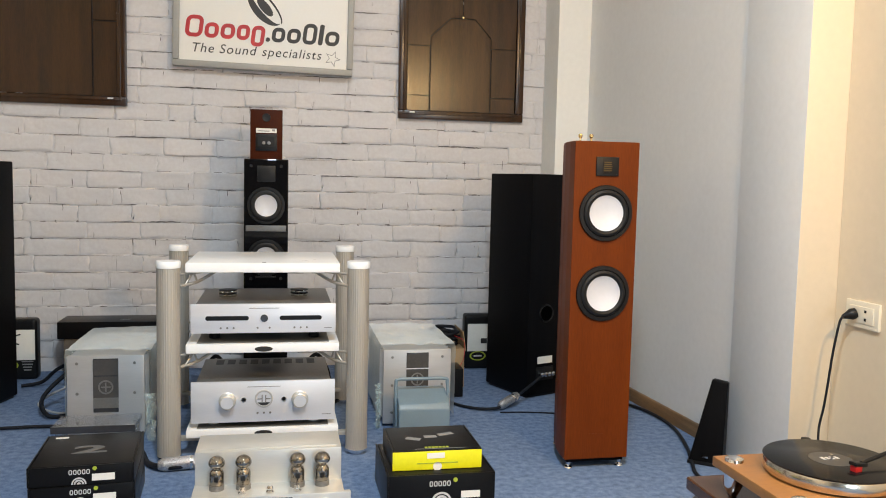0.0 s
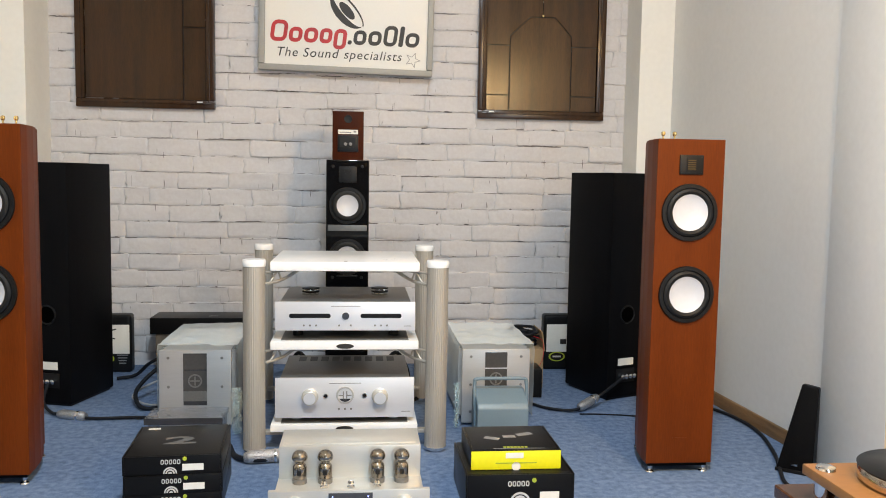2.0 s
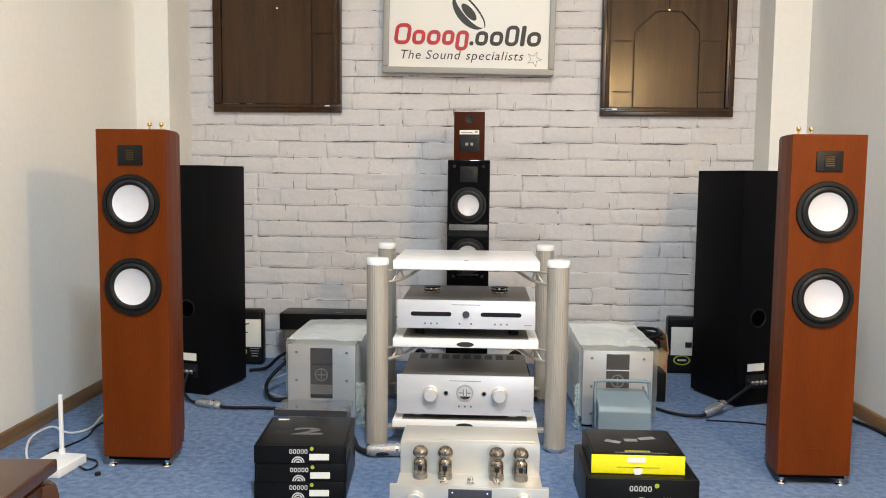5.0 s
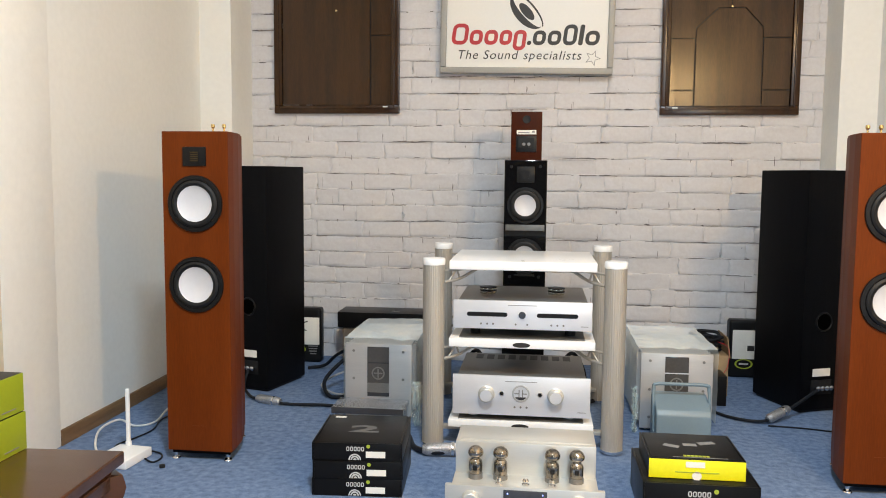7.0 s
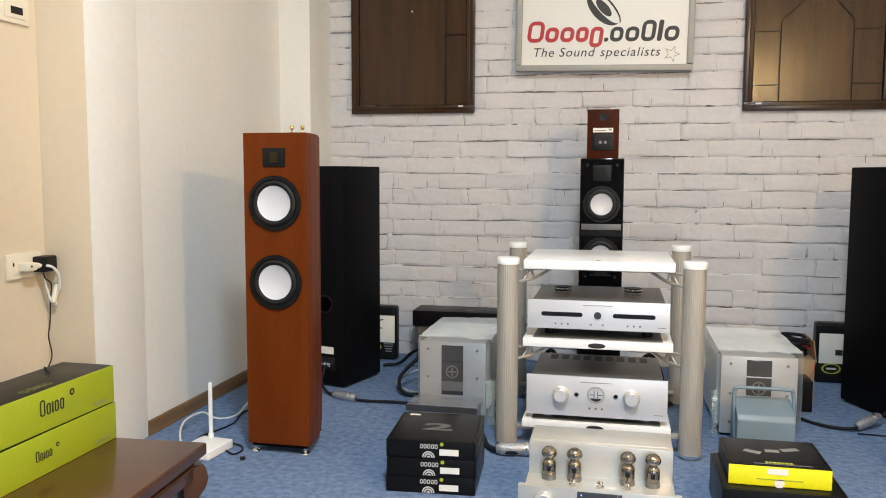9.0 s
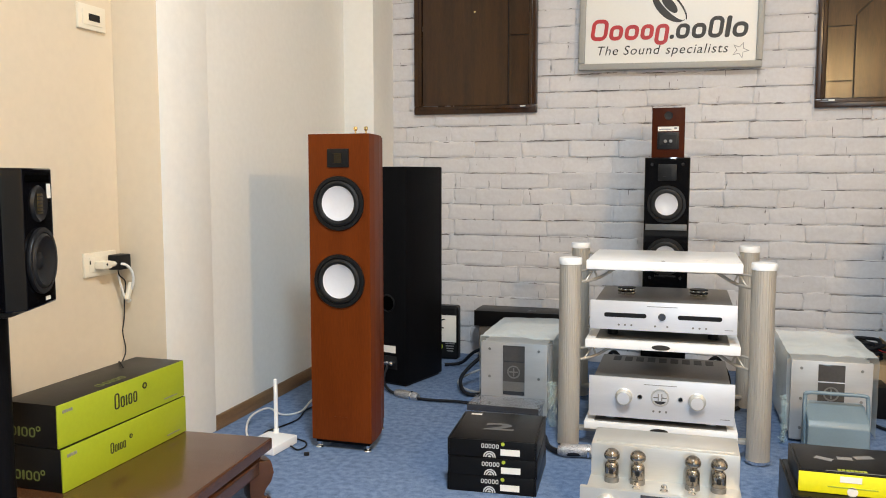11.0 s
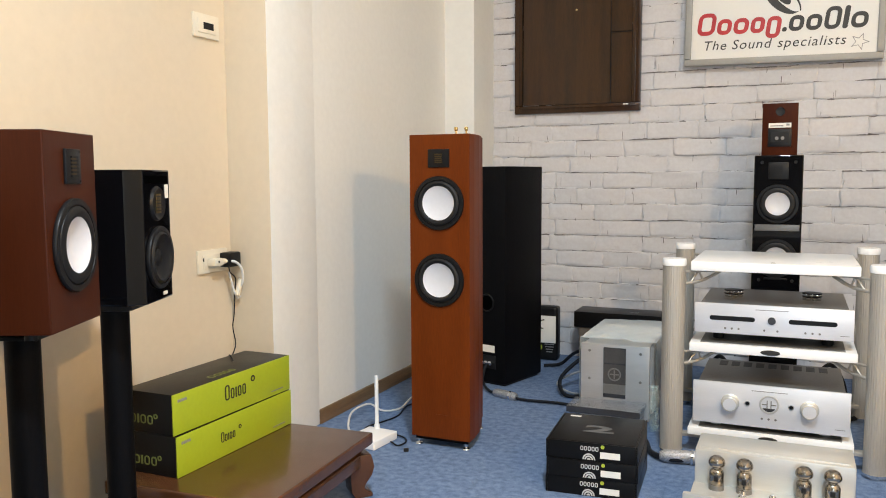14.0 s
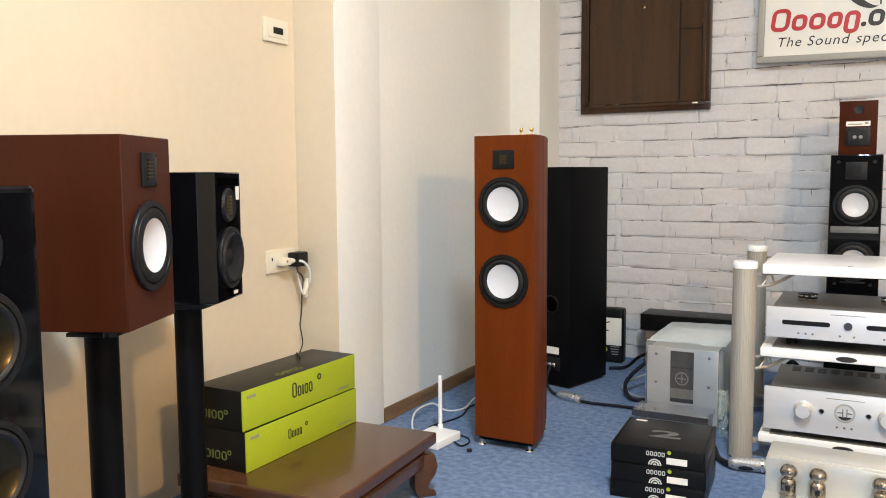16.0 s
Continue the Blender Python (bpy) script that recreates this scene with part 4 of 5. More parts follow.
# ---- wrapped power amplifiers ----
def power_amp(m, seed, strip):
    ob = thing("power_amplifier", m, "silver power amplifier partly wrapped in clear bubble wrap", "amplifier", "wrapped power amplifiers")
    W, D, Hh = 0.264, 0.46, 0.288
    part("body", cube((0, D / 2 + 0.006, 0.016 + Hh / 2 - 0.004), (W - 0.012, D, Hh - 0.01), 0.003), ALU_GREY, ob)
    feet(ob, (-0.1, 0.1), (0.05, D - 0.05), 0.017)
    fp = part("front_panel", cube((0, 0.005, 0.012 + Hh / 2), (W, 0.012, Hh), 0.003), ALU_GREY, ob)
    part("window", cube((0, -0.0015, 0.012 + Hh * 0.62), (0.086, 0.003, Hh * 0.68), 0.0008), DARKGLASS, fp, "dark centre panel")
    part("window_band", cube((0, -0.0034, 0.012 + Hh * 0.85), (0.086, 0.002, Hh * 0.20)), BROWNGLASS, fp)
    if strip:
        part("window_strip", cube((0, -0.0040, 0.012 + Hh * 0.745), (0.086, 0.002, 0.004)), ALU, fp)
    else:
        part("window_strip", cube((0, -0.0040, 0.012 + Hh * 0.40), (0.086, 0.002, 0.038)), ALU_DARK, fp)
    part("window_middle", cube((0, -0.0034, 0.012 + Hh * 0.60), (0.086, 0.0016, Hh * 0.27)), BROWNGLASS, fp)
    part("emblem", lathe([(0.020, 0.002), (0.0205, 0.0032), (0.0255, 0.0032), (0.026, 0.002)], 36, toward(0, -0.002, 0.012 + Hh * 0.60)), ALU_DARK, fp)
    part("emblem_bar", cube((0, -0.0042, 0.012 + Hh * 0.60), (0.034, 0.0016, 0.005)), ALU_DARK, fp)
    part("emblem_bar", cube((0, -0.0044, 0.012 + Hh * 0.60), (0.005, 0.0016, 0.034)), ALU_DARK, fp)
    for sx in (-1, 1):
        for z in (0.10, 0.48, 0.85):
            part("screw", lathe([(0, 0.002), (0.005, 0.002), (0.0055, 0)], 14, toward(sx * W * 0.37, -0.001, 0.012 + Hh * (1 - z))), ALU_DARK, fp)
    for sx in (-1, 1):
        for i in range(9):
            part("cooling_fin", cube((sx * (W / 2 - 0.001), 0.06 + 0.045 * i, 0.016 + Hh / 2), (0.018, 0.010, Hh * 0.9)), ALU_GREY, ob)
    # wrap: a loose skin over the top and sides, with blisters
    bm = bmesh.new()
    nu, nv = 110, 60
    grid = []
    L = [0, Hh * 0.95, Hh * 0.95 + W + 0.03, 2 * Hh * 0.95 + W + 0.03]
    for i in range(nu + 1):
        s = L[-1] * i / nu
        if s < L[1]:
            px, pz, nx, nz = -W / 2 - 0.010, 0.03 + s, -0.35, 0
        elif s < L[2]:
            px, pz, nx, nz = -W / 2 - 0.010 + (s - L[1]), 0.03 + L[1] + 0.008, 0, 1
        else:
            px, pz, nx, nz = W / 2 + 0.016, 0.03 + L[1] - (s - L[2]), 1, 0
        row = []
        for j in range(nv + 1):
            y = 0.022 + D * j / nv
            q = Vector((px, y, pz))
            d = 0.005 * noise.noise(q * 8 + Vector((0, seed, 0))) + 0.0030 * noise.noise(q * 22 + Vector((seed, 0, 0)))
            # soft folds: across the top, upright down the sides
            fold = noise.noise(Vector((y * 14, seed, 0.3 * pz))) if nx else noise.noise(Vector((px * 10, y * 9, seed)))
            d += (0.012 if nx else 0.020) * fold * fold
            row.append(bm.verts.new((px + nx * (d + 0.004), y + 0.004 * noise.noise(q * 30), pz + nz * (d + 0.004))))
        grid.append(row)
    for a, b in zip(grid, grid[1:]):
        for j in range(nv):
            bm.faces.new((a[j], a[j + 1], b[j + 1], b[j]))
    part("bubble_wrap", bm, WRAP, ob, "clear crumpled bubble wrap")
    return ob


power_amp(pose(-0.556, 3.045, 0), 3.1, False)
power_amp(pose(0.578, 3.045, 0), 8.4, True)
plinth = thing("acrylic_stand", pose(-0.566, 2.955, 0), "clear grey acrylic stand before the wrapped amplifier", "stand")
part("top", cube((0, 0, 0.081), (0.272, 0.140, 0.018), 0.002), ACRYLIC, plinth)
part("front_edge", cube((0, -0.0725, 0.079), (0.272, 0.004, 0.024), 0.001), DARKGLASS, plinth, "dark polished edge")
for x in (-0.125, 0.125):
    part("side", cube((x, 0.01, 0.036), (0.010, 0.11, 0.072), 0.002), ACRYLIC, plinth)


# ---- cartons ----
def carton(name, m, w, d, h, mat, label, group="", lid=True):
    ob = thing(name, m, label, "box", group)
    part("tray", cube((0, d / 2, h * 0.5 - 0.001), (w - 0.004, d - 0.004, h - 0.004), 0.0015), mat, ob)
    part("lid_top", cube((0, d / 2 + 0.002, h - 0.002), (w - 0.014, d - 0.008, 0.004), 0.001), mat, ob)
    for sx in (-1, 1):
        part("side_flap", cube((sx * (w / 2 - 0.0025), d / 2, h * 0.5), (0.005, d, h), 0.0018), mat, ob)
    part("front_flap", cube((0, 0.002, h * 0.5), (w - 0.011, 0.005, h - 0.001), 0.0015), mat, ob)
    return ob


def brand_mark(ob, x, z, s, y=-0.0008, mat=None, ring=None):
    word_shape(x - s * 0.1, z, [s * 0.66] * 5, s, mat or INKWHITE, ob, y, gap=s * 0.16, lean=0, stroke=s * 0.17, thick=0.0008)
    bm = lathe([(0, 0.0010), (s * 0.42, 0.0010), (s * 0.42, 0)], 18, toward(x + s * 4.75, y, z + s * 1.1))
    part("dot", bm, ring or INKLIME, ob)


def half_ring(ob, x, z, r, y=-0.0008, mat=None):
    for r0, r1 in ((0, 0.28), (0.45, 0.68), (0.8, 1.0)):
        o = [(x + r * r1 * math.cos(math.pi * i / 14), z + r * r1 * math.sin(math.pi * i / 14)) for i in range(15)]
        if r0:
            o += [(x + r * r0 * math.cos(math.pi * i / 14), z + r * r0 * math.sin(math.pi * i / 14)) for i in range(14, -1, -1)]
        plate(o, 0.0008, y, mat or INKWHITE, "arc", ob)


for i, (dx, dy, rz) in enumerate(((0.0, 0.0, -0.5), (0.003, -0.002, 0.5), (0.0, 0.002, 0))):
    h = 0.0540
    b = carton("black_carton", pose(-0.468 + dx, 2.280 + dy, h * i, 0, 0, 4 + rz), 0.270, 0.285, h, CARDBLACK, "flat black product carton with white print, stacked", "stack of black cartons")
    brand_mark(b, -0.030, 0.030, 0.0135)
    half_ring(b, -0.006, 0.003, 0.019)
    part("sticker", cube((0.056, -0.001, 0.020), (0.058, 0.001, 0.019)), PAPER, b)
    if i == 2:
        lettering("numeral", "2", 0.12, material("dull_ink", (0.13, 0.13, 0.13), 0.5), b, pose(-0.042, 0.105, h + 0.0006) @ Matrix.Diagonal((1.55, 0.75, 1, 1)), bold=0.004)
        part("tape", cube((-0.09, 0.255, h + 0.0008), (0.035, 0.012, 0.0012)), PAPER, b)

lower = carton("black_carton", pose(0.512, 2.205, 0), 0.314, 0.29, 0.118, CARDBLACK, "deep black product carton with white print", "")
brand_mark(lower, -0.034, 0.083, 0.0155)
half_ring(lower, 0.0, 0.036, 0.030)
part("sticker", cube((0.085, -0.001, 0.056), (0.056, 0.001, 0.020)), PAPER, lower)
upper = carton("yellow_front_carton", pose(0.505, 2.242, 0.119, 0, 0, 0), 0.262, 0.225, 0.058, CARDBLACK, "flat black carton with a bright yellow front flap", "")
part("front_label", cube((0, -0.0015, 0.028), (0.262, 0.002, 0.054), 0.0008), YELLOW, upper, "bright yellow front")
part("print_band", cube((-0.005, -0.003, 0.042), (0.052, 0.001, 0.016)), PAPER, upper)
part("print_line", cube((0.0, -0.003, 0.020), (0.12, 0.001, 0.003)), INKLIME, upper)
part("seal", lathe([(0, 0.001), (0.013, 0.001), (0.013, 0)], 20, toward(0.0, -0.0025, 0.010)), PAPER, upper)
for i in range(7):
    part("name_shape", cube((-0.030 + 0.0105 * i, 0.022, 0.0586), (0.0078, 0.011, 0.0012)), INKLIME, upper)
part("print_line", cube((0.01, 0.010, 0.0586), (0.15, 0.002, 0.001)), INKGREY, upper)
for x, y, w, a in ((-0.055, 0.105, 0.045, 25), (0.0, 0.12, 0.038, 0), (0.05, 0.14, 0.05, -20)):
    part("print_shape", cube((0, 0, 0), (w, 0.022, 0.001), 0, 2, pose(x, y, 0.0586, 0, 0, -a)), INKGREY, upper)

case = thing("carry_case", pose(0.566, 2.80, 0), "grey-blue plastic case with a tall loop handle", "case")
cx, cw = 0.0, 0.186
bm = bmesh.new()
prof = [(0.0, 0.0), (0.0, 0.135), (0.012, 0.152), (0.10, 0.186), (0.135, 0.186), (0.15, 0.17), (0.15, 0.0)]
ring = [[bm.verts.new((s * cw / 2, y, z)) for y, z in prof] for s in (-1, 1)]
for i in range(len(prof)):
    bm.faces.new((ring[0][i], ring[0][(i + 1) % len(prof)], ring[1][(i + 1) % len(prof)], ring[1][i]))
bm.faces.new(ring[0]), bm.faces.new(ring[1][::-1])
bmesh.ops.recalc_face_normals(bm, faces=bm.faces)
bmesh.ops.bevel(bm, geom=bm.edges[:], offset=0.006, segments=3, profile=0.6, affect="EDGES")
part("body", bm, GREYCASE, case)
part("handle", tube([(-0.092, 0.05, 0.06), (-0.096, 0.06, 0.16), (-0.095, 0.07, 0.212), (-0.084, 0.07, 0.228), (0.0, 0.07, 0.229), (0.084, 0.07, 0.228), (0.095, 0.07, 0.212), (0.096, 0.06, 0.16), (0.092, 0.05, 0.06)], 0.0065), GREYCASE, case)


def blister_case(m, label, shift=0.0):
    ob = thing("cable_case", m, label, "case", "black cable cases")
    part("shell", cube((0, 0.035, 0.14), (0.19, 0.07, 0.28), 0.018, 4), PLASTIC, ob)
    part("insert", cube((0.004, -0.001, 0.162), (0.168, 0.003, 0.140), 0.001), PAPER, ob, "white printed insert")
    part("pictured_lead", tube([(0.078 + shift, -0.004, 0.212), (0.045 + shift, -0.004, 0.20), (0.042 + shift, -0.004, 0.175), (0.072 + shift, -0.004, 0.165)], 0.003), INKBLACK, ob)
    part("pictured_plug", cube((0.005 + 0.4 * shift, -0.003, 0.145), (0.032, 0.003, 0.026), 0.001), INKBLACK, ob)
    part("oval_mark", lathe([(0.8, 0.001), (0.82, 0.0018), (1.0, 0.0018), (1.0, 0)], 30, toward(-0.025, -0.001, 0.068) @ Matrix.Diagonal((0.042, 0.024, 1, 1))), INKLIME, ob)
    for i in range(4):
        part("print_line", cube((0.055, -0.001, 0.085 - 0.013 * i), (0.05 - 0.006 * i, 0.0014, 0.005)), INKGREY, ob)
    part("print_line", cube((-0.025, -0.001, 0.068), (0.042, 0.0014, 0.008)), INKWHITE, ob)
    return ob


blister_case(pose(-1.130, 3.95, 0), "black plastic cable case with a white printed insert, against the wall", -0.05)
blister_case(pose(1.068, 3.955, 0), "black plastic cable case with a white printed insert, against the wall")

flat = thing("flat_carton", pose(-0.700, 3.90, 0.195), "long flat black carton lying on a brown box", "box")
part("carton", cube((0, 0.09, 0.039), (0.47, 0.18, 0.078), 0.002), CARDBLACK, flat)
for a in (35, -35):
    part("cross_mark", cube((0, 0, 0), (0.05, 0.006, 0.001), 0, 2, pose(0.05, 0.06, 0.0785, 0, 0, a)), INKGREY, flat)
base = thing("brown_carton", pose(-0.700, 3.91, 0), "brown and black cardboard box under the flat carton", "box")
part("carton", cube((0, 0.085, 0.0975), (0.42, 0.17, 0.195), 0.002), material("dull_brown_card", (0.16, 0.13, 0.10), 0.8, scale=8), base)
crate = thing("kraft_box", pose(0.822, 3.60, 0), "open brown cardboard box holding black cables", "box")
part("carton", cube((0, 0.10, 0.09), (0.14, 0.20, 0.18), 0.002), CARDBROWN, crate)
part("flap", cube((0, 0, 0), (0.004, 0.19, 0.09), 0, 2, pose(0.070, 0.10, 0.215, 0, -8, 0)), CARDBROWN, crate)
low_box = thing("black_unit", pose(0.80, 3.43, 0), "low black electronics box on the carpet", "box")
part("body", cube((0, 0.065, 0.065), (0.10, 0.13, 0.126), 0.003), CARDBLACK, low_box)
bundle = thing("cable_bundle", pose(0.80, 3.68, 0.185), "bundle of coiled black cables lying on the box", "cable")
rng = random.Random(5)
for k in range(6):
    pts = []
    for i in range(9):
        a = 2 * math.pi * i / 8 + k
        pts.append((0.075 * math.cos(a) * rng.uniform(0.7, 1.1), 0.06 * math.sin(a) * rng.uniform(0.7, 1.1), 0.012 + 0.012 * k + rng.uniform(-0.006, 0.01)))
    part("coil", tube(pts, 0.0075), CABLE, bundle)
part("coil", tube([(0.05, -0.04, 0.05), (0.09, -0.07, 0.03), (0.085, -0.10, -0.04), (0.06, -0.105, -0.09)], 0.0014), REDPART, bundle, "thin red lead")


# ---- low tables ----
def low_table(m, w, d, h, label):
    """w along x, d along y; origin at the middle of its foot print."""
    ob = thing("low_table", m, label, "table", "low rosewood tables")
    part("top", cube((0, 0, h - 0.0175), (w, d, 0.035), 0.006, 3), TABLEWOOD, ob)
    part("waist", cube((0, 0, h - 0.045), (w - 0.05, d - 0.05, 0.022), 0.003), TABLEWOOD, ob)
    for sy in (-1, 1):
        part("apron", cube((0, sy * (d / 2 - 0.03), h - 0.075), (w - 0.06, 0.03, 0.042), 0.008, 3), TABLEWOOD, ob)
    for sx in (-1, 1):
        part("apron", cube((sx * (w / 2 - 0.03), 0, h - 0.075), (0.03, d - 0.06, 0.042), 0.008, 3), TABLEWOOD, ob)
    prof = [(0.0, h - 0.056), (0.006, h - 0.075), (0.010, h - 0.095), (0.002, h - 0.120), (-0.016, h - 0.142), (-0.022, 0.030), (-0.010, 0.018), (0.004, 0.012), (0.004, 0.0),
            (-0.050, 0.0), (-0.062, 0.020), (-0.064, h - 0.135), (-0.062, h - 0.056)]
    for sx in (-1, 1):
        for sy in (-1, 1):
            bm = prism(prof, -0.03, 0.03, 0.004)
            bm.transform(pose(sx * (w / 2 - 0.012), sy * (d / 2 - 0.012), 0, 0, 0, math.degrees(math.atan2(sy, sx))) @ pose(0, 0, 0, 90, 0, 0))
            part("leg", bm, TABLEWOOD, ob)
    return ob


low_table(pose(-1.299, 1.757, 0, 0, 0, 3.5), 0.48, 0.58, 0.185, "low dark rosewood table with curved scroll legs")
for i in range(2):
    z, dx = 0.185 + 0.1085 * i, (0.006, 0.0)[i]
    ob = thing("lime_carton", pose(-1.362 + dx, 1.788, z, 0, 0, 90 - (0, 0.6)[i]), "long lime-green and black product carton on the table", "box", "stack of lime cartons")
    w, d, h = 0.505, 0.165, 0.108
    part("carton", cube((0, d / 2 + 0.001, h / 2), (w, d - 0.002, h - 0.001), 0.0015), CARDBLACK, ob, "black sleeve")
    part("front", cube((0, 0, h / 2), (w + 0.001, 0.004, h - 0.002), 0.001), LIME, ob, "lime-green front face")
    s = 0.030 if i else 0.020
    word_shape(-0.062 + 0.03 * i - 0.02, h * 0.38, [s * 0.62, s * 0.5, s * 0.16, s * 0.5, s * 0.5], s, INKBLACK, ob, -0.0022, gap=s * 0.18, lean=0, stroke=s * 0.13, tall=(0,))
    part("dot", lathe([(s * 0.16, 0.001), (s * 0.17, 0.0014), (s * 0.3, 0.0014), (s * 0.3, 0)], 20, toward(-0.062 + 0.03 * i - 0.02 + s * 4.1, -0.0022, h * 0.38 + s * 1.2)), INKBLACK, ob)
    word_shape(-w / 2 + 0.016, h * 0.78, [0.005] * 5, 0.008, INKGREY, ob, -0.0022, gap=0.002, lean=0)
    part("print_line", cube((w / 2 - 0.065, -0.0026, h * 0.14), (0.06, 0.001, 0.003)), INKGREY, ob)
    end = pose(-w / 2 - 0.0002, 0.152, 0, 0, 0, -90) @ pose(0, 0, 0, 90, 0, 0)
    x = word_shape(0.0, h * 0.22, (0.006, 0.018, 0.006, 0.018, 0.018), 0.024, INKOLIVE, ob, 0, gap=0.005, lean=0, stroke=0.0036, tall=(0,), m=end)
    word_shape(x - 0.002, h * 0.22 + 0.016, (0.013,), 0.013, INKOLIVE, ob, 0, lean=0, stroke=0.003, m=end)
    if i:
        word_shape(-0.075, 0.022, (0.024, 0.018, 0.006, 0.018, 0.018), 0.024, INKOLIVE, ob, 0, gap=0.006, lean=0, stroke=0.0042, m=pose(0, 0, h - 0.0004))

# router
router = thing("router", pose(-1.303, 2.464, 0, 0, 0, -6), "white wireless router with one upright aerial on the carpet", "router")
part("body", cube((0, 0, 0.0155), (0.122, 0.148, 0.030), 0.004, 3), WHITE, router)
part("aerial", cube((-0.022, 0.066, 0.127), (0.013, 0.011, 0.20), 0.004, 3), WHITE, router)
part("hinge", lathe([(0, 0), (0.010, 0), (0.010, 0.02), (0, 0.02)], 18, pose(-0.022, 0.066, 0.024)), WHITE, router)
part("lamp_strip", cube((0.02, -0.0745, 0.018), (0.035, 0.001, 0.003)), INKGREY, router)


def cable(label, pts, r, mat=None, plug=None, plug_r=0.014):
    ob = thing("cable", pose(0, 0, 0), label, "cable")
    part("lead", tube(pts, r), mat or CABLE, ob)
    if plug:
        a, b = Vector(plug[0]), Vector(plug[1])
        L = (b - a).length
        m = Matrix.Translation(a) @ (b - a).to_track_quat("Z", "Y").to_matrix().to_4x4()
        p = part("connector", lathe([(0, 0), (plug_r * 0.6, 0), (plug_r * 0.9, 0.012), (plug_r, 0.02), (plug_r, L - 0.012), (plug_r * 0.75, L), (0, L)], 28, m), PLUGMETAL, ob, "knurled silver connector")
        part("collar", lathe([(plug_r * 0.9, -0.002), (plug_r * 1.05, 0.0), (plug_r * 1.05, 0.008), (plug_r * 0.9, 0.010)], 28, m @ pose(0, 0, L * 0.7)), CHROME, p)
    return ob


Z = 0.009
cable("white network cable on the carpet", [(-1.345, 2.55, 0.012), (-1.42, 2.515, 0.006), (-1.50, 2.66, 0.03), (-1.50, 2.80, 0.03), (-1.44, 2.811, 0.006), (-1.39, 2.87, 0.006), (-1.38, 2.99, 0.03), (-1.30, 3.05, 0.006)], 0.004, CABLEWHITE)
cable("thin black cable by the skirting board", [(-1.355, 2.52, 0.01), (-1.40, 2.60, 0.004), (-1.374, 2.686, 0.004), (-1.357, 2.782, 0.004), (-1.378, 2.945, 0.004), (-1.25, 3.1, 0.004)], 0.003)
cable("thin black cable loop beside the router", [(-1.23, 2.47, 0.01), (-1.196, 2.458, 0.004), (-1.186, 2.498, 0.004), (-1.208, 2.54, 0.004), (-1.244, 2.546, 0.01)], 0.003)
tagged(solid("scrap", cube((0, 0, 0.006), (0.018, 0.012, 0.012), 0.003), RUBBER, "small black rubber scrap on the carpet", "scrap", m=pose(-1.146, 2.423, 0, 0, 0, 30)))
cable("thick black speaker cable with a silver connector", [(-1.20, 3.36, 0.10), (-1.20, 3.31, 0.04), (-1.15, 3.25, 0.012), (-1.09, 3.208, 0.014), (-0.985, 3.173, Z), (-0.842, 3.177, Z), (-0.70, 3.20, Z), (-0.60, 3.40, 0.02)], 0.0062,
      plug=((-1.110, 3.214, 0.016), (-0.995, 3.176, 0.014)), plug_r=0.0185)
cable("thick black cable looping beside the wrapped amplifier", [(-1.06, 3.80, Z), (-0.98, 3.82, 0.02), (-0.90, 3.76, 0.09), (-0.78, 3.62, 0.16), (-0.72, 3.56, 0.17)], 0.008)
cable("thick black cable looping beside the wrapped amplifier", [(-0.74, 3.50, 0.16), (-0.80, 3.46, 0.13), (-0.86, 3.38, 0.06), (-0.82, 3.30, 0.014), (-0.74, 3.32, 0.014), (-0.68, 3.45, 0.05)], 0.0085)
cable("thin grey cable behind the wrapped amplifier", [(-0.73, 3.5, 0.10), (-0.84, 3.46, 0.06), (-0.88, 3.40, 0.03), (-0.80, 3.34, 0.012), (-0.70, 3.36, 0.012)], 0.005, material("grey_cable", (0.35, 0.36, 0.38), 0.4))
cable("thick black speaker cable with a silver connector", [(0.66, 3.52, 0.03), (0.774, 3.323, Z), (0.855, 3.226, Z), (0.945, 3.199, 0.014), (1.033, 3.27, 0.03), (1.12, 3.32, 0.07), (1.19, 3.37, 0.10)], 0.0062,
      plug=((0.955, 3.205, 0.018), (1.055, 3.285, 0.042)), plug_r=0.0185)
cable("thin black cable on the carpet", [(0.95, 3.17, 0.004), (1.10, 3.15, 0.004), (1.25, 3.10, 0.004)], 0.003)
cable("black cable running along the skirting board", [(1.40, 3.42, Z), (1.515, 3.23, Z), (1.568, 3.075, Z), (1.57, 2.878, Z), (1.508, 2.647, Z), (1.439, 2.477, Z), (1.40, 2.36, Z), (1.42, 2.2, Z)], 0.0062)
cable("black cable with a silver connector beside the rack", [(-0.46, 2.92, Z), (-0.405, 2.841, Z), (-0.365, 2.72, Z), (-0.31, 2.658, 0.016), (-0.24, 2.66, 0.018), (-0.15, 2.72, 0.018), (-0.02, 2.85, 0.02)], 0.010,
      plug=((-0.325, 2.660, 0.022), (-0.185, 2.675, 0.024)), plug_r=0.022)
for k, (x, y) in enumerate(((-0.24, 3.28), (0.25, 3.30))):
    cable("black interconnect cable hanging behind the rack", [(x * 0.55, 3.16, 0.20), (x * 0.8, 3.27, 0.24), (x, y, 0.16), (x * 1.05, y + 0.03, 0.03), (x * 1.2, y + 0.10, 0.012)], 0.008)

